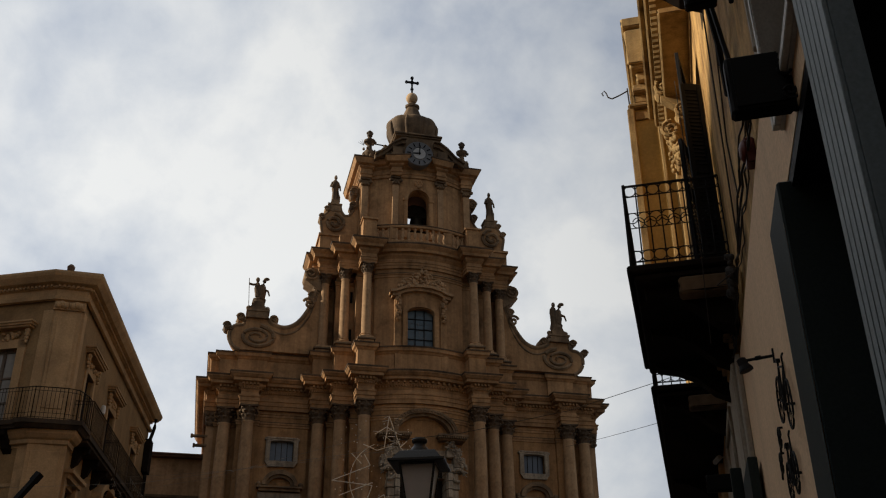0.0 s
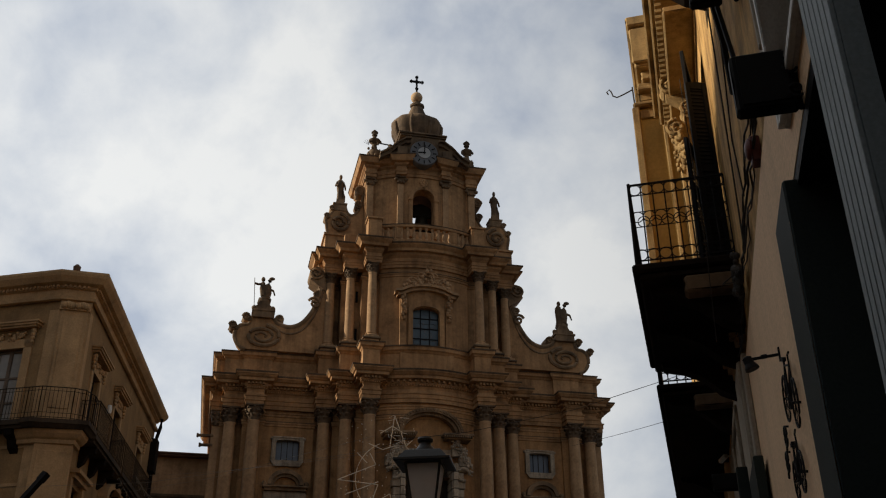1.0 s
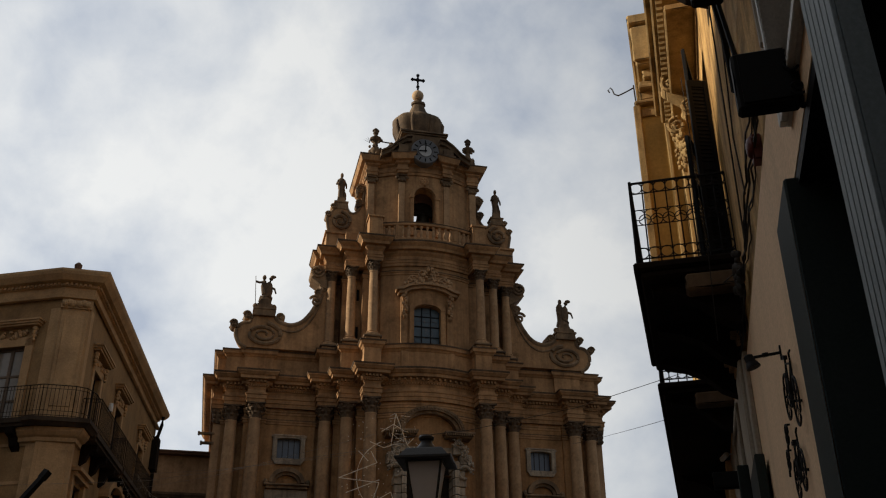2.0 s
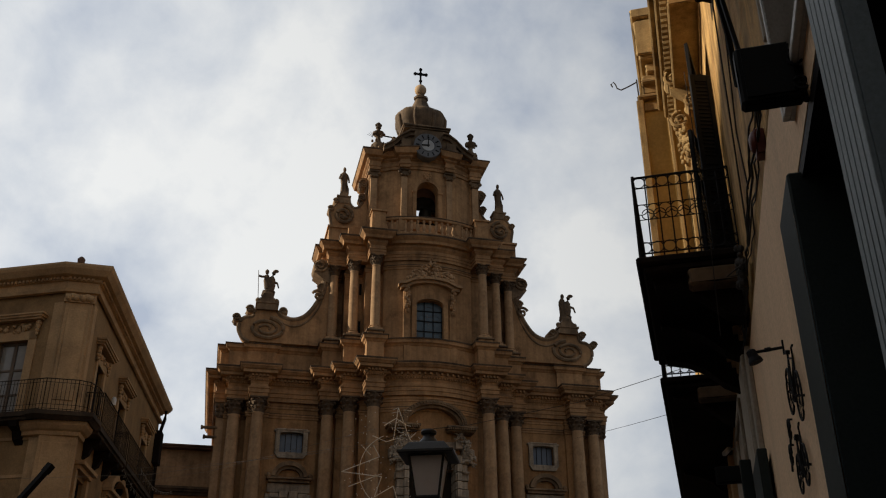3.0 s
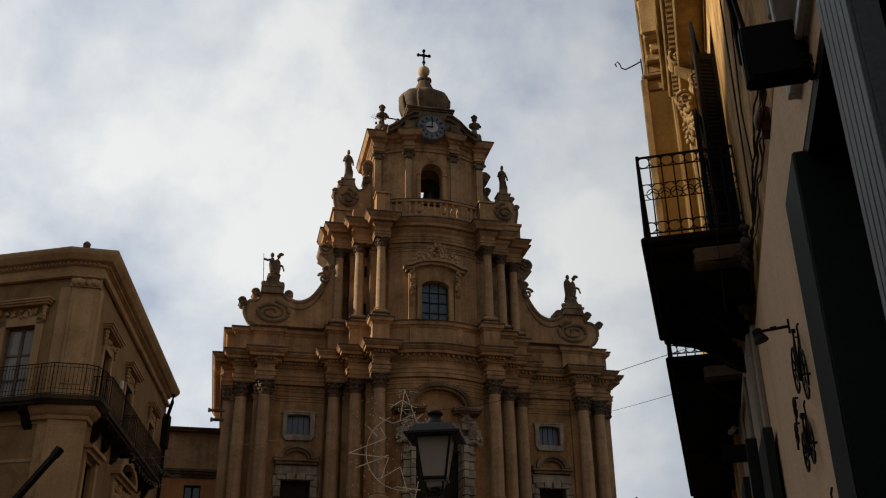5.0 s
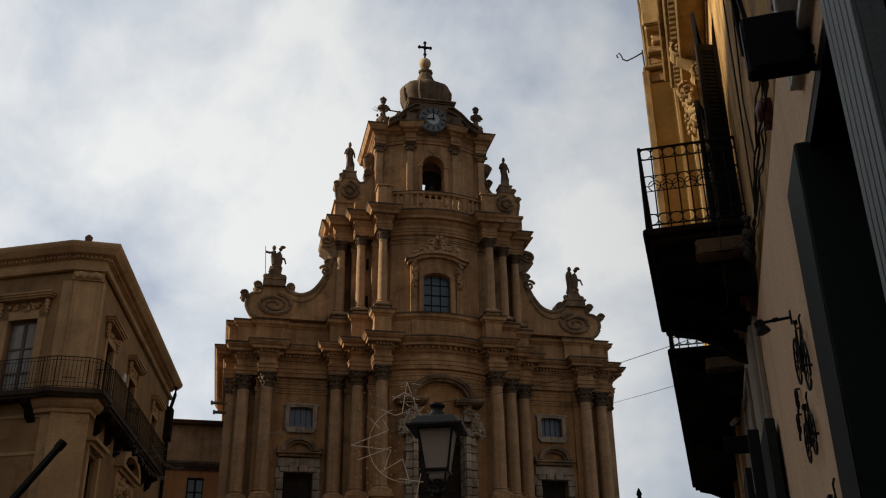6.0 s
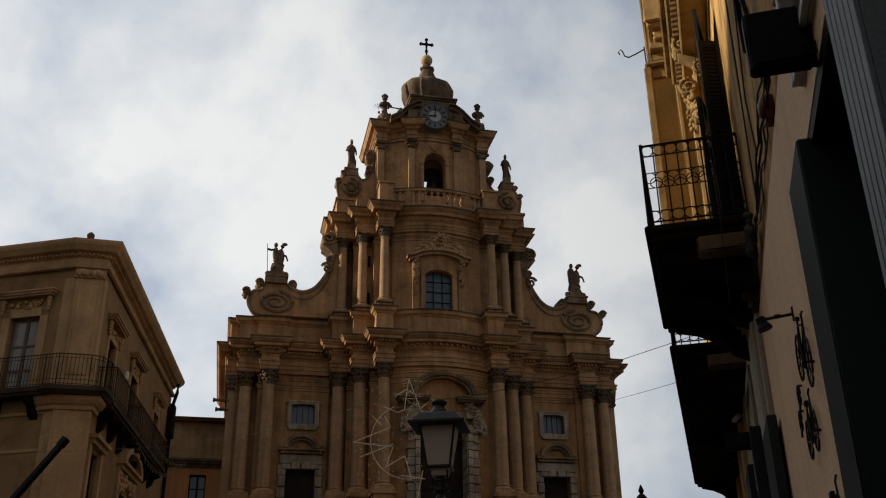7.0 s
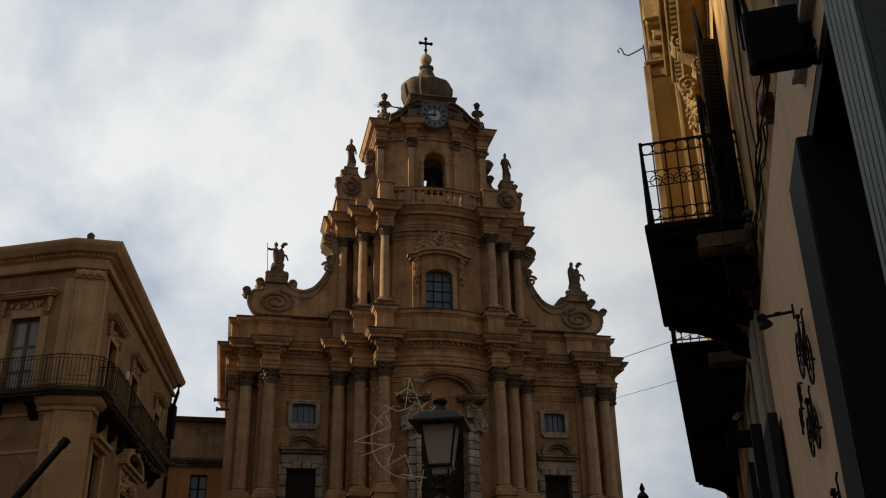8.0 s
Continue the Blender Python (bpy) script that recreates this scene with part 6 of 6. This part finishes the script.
rbox(bm, 0.0, 0.09, 9.8, 10.6, 0, 5.0, 0.02)
part("pale_pilaster", bm, GREY_WALL, shop, "pale grey plaster pilaster")
bm = B()
rbox(bm, -0.1, 0.03, 10.6, 16.0, 0, 5.35)
part("grey_wall", bm, GREY_WALL, bay)
bm = B()
for a, b, c, d in ((11.9, 12.0, 3.9, 5.1), (13.7, 13.8, 3.9, 5.1), (11.9, 13.8, 5.05, 5.15)):
    rbox(bm, 0.03, 0.07, a, b, c, d, 0.01)
part("wall_panel_frame", bm, GREY_WALL, bay)
for q in ((0.03, 0.12, 9.0, 10.1, 0, 3.80), (0.03, 0.16, 11.6, 11.75, 0, 4.3), (0.03, 0.14, 14.2, 15.6, 0, 4.35)):
    part("shopfront_frame", rbox(B(), *q, 0.01), GREEN, bay, "dark green shopfront frame")
for s0, s1 in ((16.0, 16.3), (17.6, 18.1), (21.0, 21.5)):
    part("stone_pier", rbox(B(), 0.0, 0.12, s0, s1, 0, 5.4, 0.02), PALAZZO_TRIM, bay)
# carved trim under the balcony by the wall
bm = B()
for k in range(3):
    rbox(bm, 0.0, 0.05 + 0.05 * k, 10.05 + 0.1 * k, 12.3, 5.3 + 0.08 * k, 5.38 + 0.08 * k, 0.01)
part("moulded_band", bm, PALAZZO_TRIM, shop)

# ---------------------------------------------------------------- cables and small wall things
def cable(name, pts, r, label, mat=None):
    bm = B()
    tube(bm, pts, r, 5)
    ob = part(name, bm, mat or CABLE)
    ob.matrix_world = R
    return tagged(ob, label, "cable")


rnd = random.Random(11)
for k in range(5):
    pts = []
    for i in range(26):
        s = 5.0 + i * 0.2
        pts.append((-0.015 - 0.03 * rnd.random(), s, 5.12 + 0.05 * k + 0.07 * math.sin(s * 1.7 + k) + rnd.uniform(-0.03, 0.03)))
    cable("cable", pts, 0.006 + 0.002 * (k % 3), "dark tangled cable running along the old wall")
cable("cable", [(-0.02, 7.6, 5.3), (-0.03, 7.3, 6.6), (-0.02, 7.25, 8.2), (-0.02, 7.3, 10.8)], 0.008, "thin dark cable hanging down the old wall")
cable("cable", [(-0.02, 6.9, 5.4), (-0.03, 7.0, 6.0), (-0.02, 6.6, 6.9), (-0.02, 6.7, 9.8)], 0.007, "thin dark cable hanging down the old wall")
cable("cable", [(-0.3, 8.7, 7.9), (-0.28, 8.75, 5.8), (-0.3, 8.9, 4.9)], 0.005, "thin dark cable hanging by the balcony")
cable("cable", [(-0.03, 8.4, 5.3), (-0.2, 8.3, 5.25), (-0.06, 7.9, 5.2)], 0.006, "thin dark cable hanging by the balcony")
bm = B()
for i in range(30):
    a = rnd.random()
    ball(bm, (-0.04 - 0.05 * rnd.random(), 8.0 + 0.35 * rnd.random(), 5.1 + 0.35 * a), rnd.uniform(0.02, 0.05), seg=6)
ob = part("cable_knot", bm, CABLE)
ob.matrix_world = R
tagged(ob, "dark clump of knotted cables on the wall", "cable", kind="stuff")
bm = B()
ball(bm, (-0.05, 5.72, 5.12), 0.075, sx=0.5, sz=1.1, seg=12)
rbox(bm, -0.02, 0.05, 5.66, 5.78, 5.0, 5.2, 0.01)
ob = part("alarm_bell", bm, RED, smooth=True)
ob.matrix_world = R
tagged(ob, "faded red alarm box among the wall cables", "alarm")
cctv = thing("security_camera", R, "small white security camera on the wall", "security camera")
bm = B()
box(bm, -0.035, 0.035, -0.11, 0.11, -0.035, 0.035, Matrix.Translation((-0.14, 15.6, 5.36)) @ Matrix.Rotation(radians(25), 4, "Z") @ Matrix.Rotation(radians(-12), 4, "X"), 0.012)
part("housing", bm, WHITE, cctv)
bm = B()
tube(bm, [(0, 15.7, 5.42), (-0.1, 15.7, 5.42), (-0.14, 15.6, 5.38)], 0.015)
part("arm", bm, WHITE, cctv)

# ---------------------------------------------------------------- street lantern
lantern = thing("street_lamp", pose(-0.048, 8.0, 0, 0, 0, -8), "black cast-iron street lantern with frosted panes on a post", "street lamp")
ZB, ZT = 3.20, 3.545   # glass body
wb, wt = 0.096, 0.146
bm = B()
for sx in (-1, 1):
    for sy in (-1, 1):
        tube(bm, [(sx * wb, sy * wb, ZB), (sx * wt, sy * wt, ZT)], 0.011, 5)
for z, w, r in ((ZB, wb, 0.016), (ZT, wt, 0.014)):
    tube(bm, [(-w, -w, z), (w, -w, z), (w, w, z), (-w, w, z), (-w, -w, z)], r, 5)
part("frame", bm, LAMP_IRON, lantern)
for i in range(4):
    m = Matrix.Rotation(math.pi / 2 * i, 4, "Z")
    bm = B()
    v = [Vector((-wb, -wb, ZB)), Vector((wb, -wb, ZB)), Vector((wt, -wt, ZT)), Vector((-wt, -wt, ZT))]
    a = [bm.verts.new(m @ p) for p in v]
    b = [bm.verts.new(m @ (p + Vector((0, 0.005, 0)))) for p in v]
    bm.faces.new(a), bm.faces.new(b[::-1])
    for j in range(4):
        bm.faces.new((a[j], a[(j + 1) % 4], b[(j + 1) % 4], b[j]))
    part("pane", bm, FROST, lantern, "frosted lantern pane")


def square_lathe(prof):
    bm = B()
    rows = [[bm.verts.new((x * r, y * r, z)) for x, y in ((-1, -1), (1, -1), (1, 1), (-1, 1))] for r, z in prof]
    for p, q in zip(rows, rows[1:]):
        for j in range(4):
            bm.faces.new((p[j], p[(j + 1) % 4], q[(j + 1) % 4], q[j]))
    bm.faces.new(rows[0][::-1]), bm.faces.new(rows[-1])
    return bm


part("roof", square_lathe([(0.146, ZT), (0.225, ZT - 0.004), (0.236, ZT + 0.004), (0.236, ZT + 0.022), (0.205, ZT + 0.03), (0.155, ZT + 0.095), (0.145, ZT + 0.105), (0.09, ZT + 0.115)]), LAMP_IRON, lantern)
bm = lathe(B(), [(0.095, ZT + 0.105), (0.086, ZT + 0.13), (0.07, ZT + 0.152), (0.052, ZT + 0.175), (0.047, ZT + 0.195), (0.064, ZT + 0.203), (0.068, ZT + 0.222), (0.058, ZT + 0.238), (0.03, ZT + 0.244)], 18)
part("chimney", bm, LAMP_IRON, lantern, smooth=True)
part("floor_plate", square_lathe([(0.058, ZB - 0.068), (0.066, ZB - 0.064), (0.074, ZB - 0.034), (0.084, ZB - 0.022), (0.084, ZB)]), FROST, lantern, "pale base pan of the lantern")
bm = lathe(B(), [(0.03, 2.98), (0.04, 3.0), (0.055, 3.02), (0.05, 3.05), (0.03, 3.06), (0.03, 3.09), (0.048, 3.1), (0.04, 3.13)], 14)
for i in range(4):
    a = math.pi / 4 + math.pi / 2 * i
    tube(bm, [(0.03 * math.cos(a), 0.03 * math.sin(a), 3.06), (0.08 * math.cos(a), 0.08 * math.sin(a), 3.07), (0.1 * math.cos(a), 0.1 * math.sin(a), 3.12), (0.105 * math.cos(a), 0.105 * math.sin(a), 3.19)], 0.009, 5)
    tube(bm, [(0.08 * math.cos(a), 0.08 * math.sin(a), 3.07), (0.1 * math.cos(a), 0.1 * math.sin(a), 3.03), (0.07 * math.cos(a), 0.07 * math.sin(a), 3.01)], 0.007, 5)
part("cradle", bm, LAMP_IRON, lantern, smooth=True)
bm = lathe(B(), [(0.16, 0.0), (0.17, 0.1), (0.13, 0.16), (0.12, 0.6), (0.14, 0.66), (0.09, 0.74), (0.05, 0.9), (0.042, 2.5), (0.06, 2.55), (0.045, 2.62), (0.045, 2.86), (0.085, 2.89), (0.095, 2.92), (0.088, 2.94), (0.04, 2.96), (0.03, 2.99)], 16)
part("post", bm, LAMP_IRON, lantern, smooth=True)

# ---------------------------------------------------------------- festive wire star and wires over the square
star = thing("wire_star", pose(-1.19, 19.96, 6.06, 0, 0, 3), "unlit festive wire star with a curved tail hung over the square", "festive light")
K = 0.0126
for r, a0, a1 in ((0.80, 112, 262), (0.80, 262, 285)):
    bm = B()
    tube(bm, [(r * math.cos(radians(a)) + 0.41, 0.02, r * math.sin(radians(a)) + 0.13) for a in range(a0, a1, 4)], 0.009, 5)
    part("hoop", bm, STAR_WIRE, star)
SPIKES = [((0.32, 0.81), (0.41, 1.49)), ((0.41, 1.49), (0.66, 0.81)), ((0.66, 0.81), (0.80, 0.95)), ((-0.13, 0.87), (0.17, 0.74)), ((0.17, 0.74), (0.34, 0.80)), ((0.11, 1.09), (0.36, 1.25)),
          ((0.36, 1.25), (0.58, 1.12)), ((-0.76, 0.10), (0.03, 0.42)), ((0.03, 0.42), (-0.10, 0.66)), ((-0.37, 0.67), (-0.16, 0.46)), ((-0.76, 0.10), (0.08, 0.0)), ((0.08, 0.0), (-0.06, -0.42)),
          ((-0.06, -0.42), (0.33, -0.19)), ((0.33, -0.19), (0.47, -0.66)), ((-0.6, -0.21), (0.08, 0.06)), ((0.26, -0.6), (0.76, -0.67)), ((0.71, -0.49), (0.59, -1.09)), ((0.53, 0.47), (0.9, 0.55)), ((0.9, 0.55), (0.66, 0.81))]
for (x0, z0), (x1, z1) in SPIKES:
    bm = B()
    tube(bm, [(x0, 0, z0), (x1, 0.01, z1)], 0.01, 5)
    part("spike", bm, STAR_WIRE, star)
bm = B()
rnd = random.Random(21)
for i in range(90):
    x, z = rnd.uniform(-55, 70), rnd.uniform(-60, 110)
    ball(bm, (x * K, rnd.uniform(-0.05, 0.05), z * K), 0.012, seg=5)
for i in range(14):
    x, z = rnd.uniform(20, 60), rnd.uniform(60, 120)
    tube(bm, [(x * K, 0, z * K), ((x + rnd.uniform(-16, 16)) * K, 0, (z + rnd.uniform(-8, 8)) * K)], 0.006, 4)
tagged(part("bulbs", bm, STAR_WIRE, star), kind="stuff")


def overhead(a, b, sag, r, label="thin pale wire strung over the square", mat=None):
    a, b = Vector(a), Vector(b)
    bm = B()
    tube(bm, [a + (b - a) * t + Vector((0, 0, -sag * 4 * t * (1 - t))) for t in [i / 16 for i in range(17)]], r, 4)
    tagged(part("overhead_wire", bm, mat or CABLE), label, "wire", "overhead wires")


for pts, r in (([(6.3, 20.6, 8.85), (3.2, 20.5, 7.82), (0.75, 20.1, 7.2), (-0.6, 19.97, 7.02)], 0.007), ([(-12.9, 27.1, 7.6), (-7.0, 23.6, 6.95), (-1.25, 19.97, 6.78)], 0.0035),
               ([(-11.4, 33.0, 8.6), (-6.2, 26.5, 7.7), (-1.2, 19.97, 7.1)], 0.003), ([(-0.7, 19.97, 7.5), (-0.62, 19.97, 7.0), (-1.2, 19.97, 6.8)], 0.006)):
    bm = B()
    tube(bm, pts, r, 4)
    w = part("suspension_wire", bm, CABLE if r > 0.005 else WIRE, star)
    w.matrix_local = star.matrix_world.inverted()
overhead((6.3, 20.9, 7.95), (6.6, 44.0, 13.2), 0.05, 0.007)
overhead((-11.3, 36.2, 10.05), (-0.9, 30.0, 9.45), 0.15, 0.004, mat=WIRE)
for a, b in (((-10.24, 31.37, 8.88), (-11.04, 38.45, 9.24)), ((-10.6, 34.4, 9.6), (-11.86, 43.41, 10.68))):
    overhead(a, b, 0.35, 0.008, "string of small festive lights below the palazzo balcony", WIRE)
    bm = B()
    a, b = Vector(a), Vector(b)
    for i in range(34):
        t = i / 33
        p = a + (b - a) * t + Vector((0, 0, -0.35 * 4 * t * (1 - t)))
        q = p + Vector((rnd.uniform(-0.06, 0.06), rnd.uniform(-0.06, 0.06), -rnd.uniform(0.03, 0.16)))
        tube(bm, [p, q], 0.006, 4)
        ball(bm, q, 0.018, seg=5)
    tagged(part("festive_lights", bm, WIRE), "tiny pale lights hanging from a wire", "festive light", kind="stuff")

# slanted awning pole standing by the near house
bm = B()
tube(bm, [(-3.75, 9.27, 3.77), (-4.07, 9.13, 3.22), (-5.97, 8.30, 0.0)], 0.036, 4)
tube(bm, [(-3.735, 9.28, 3.80), (-3.78, 9.26, 3.72)], 0.045, 4)
tagged(part("awning_pole", bm, IRON), "thick dark slanted pole standing in the street", "pole")

# far iron post with a pointed top
bm = B()
lathe(bm, [(0.12, 0), (0.12, 0.5), (0.06, 0.6), (0.05, 6.2), (0.1, 6.25), (0.1, 6.3), (0.16, 6.38), (0.18, 6.5), (0.1, 6.6), (0.05, 6.64), (0.09, 6.72), (0.07, 6.78), (0.02, 6.9)], 10, (5.93, 29.4, 0))
tagged(part("iron_post", bm, IRON, smooth=True), "slim dark iron post with a pointed finial", "post")
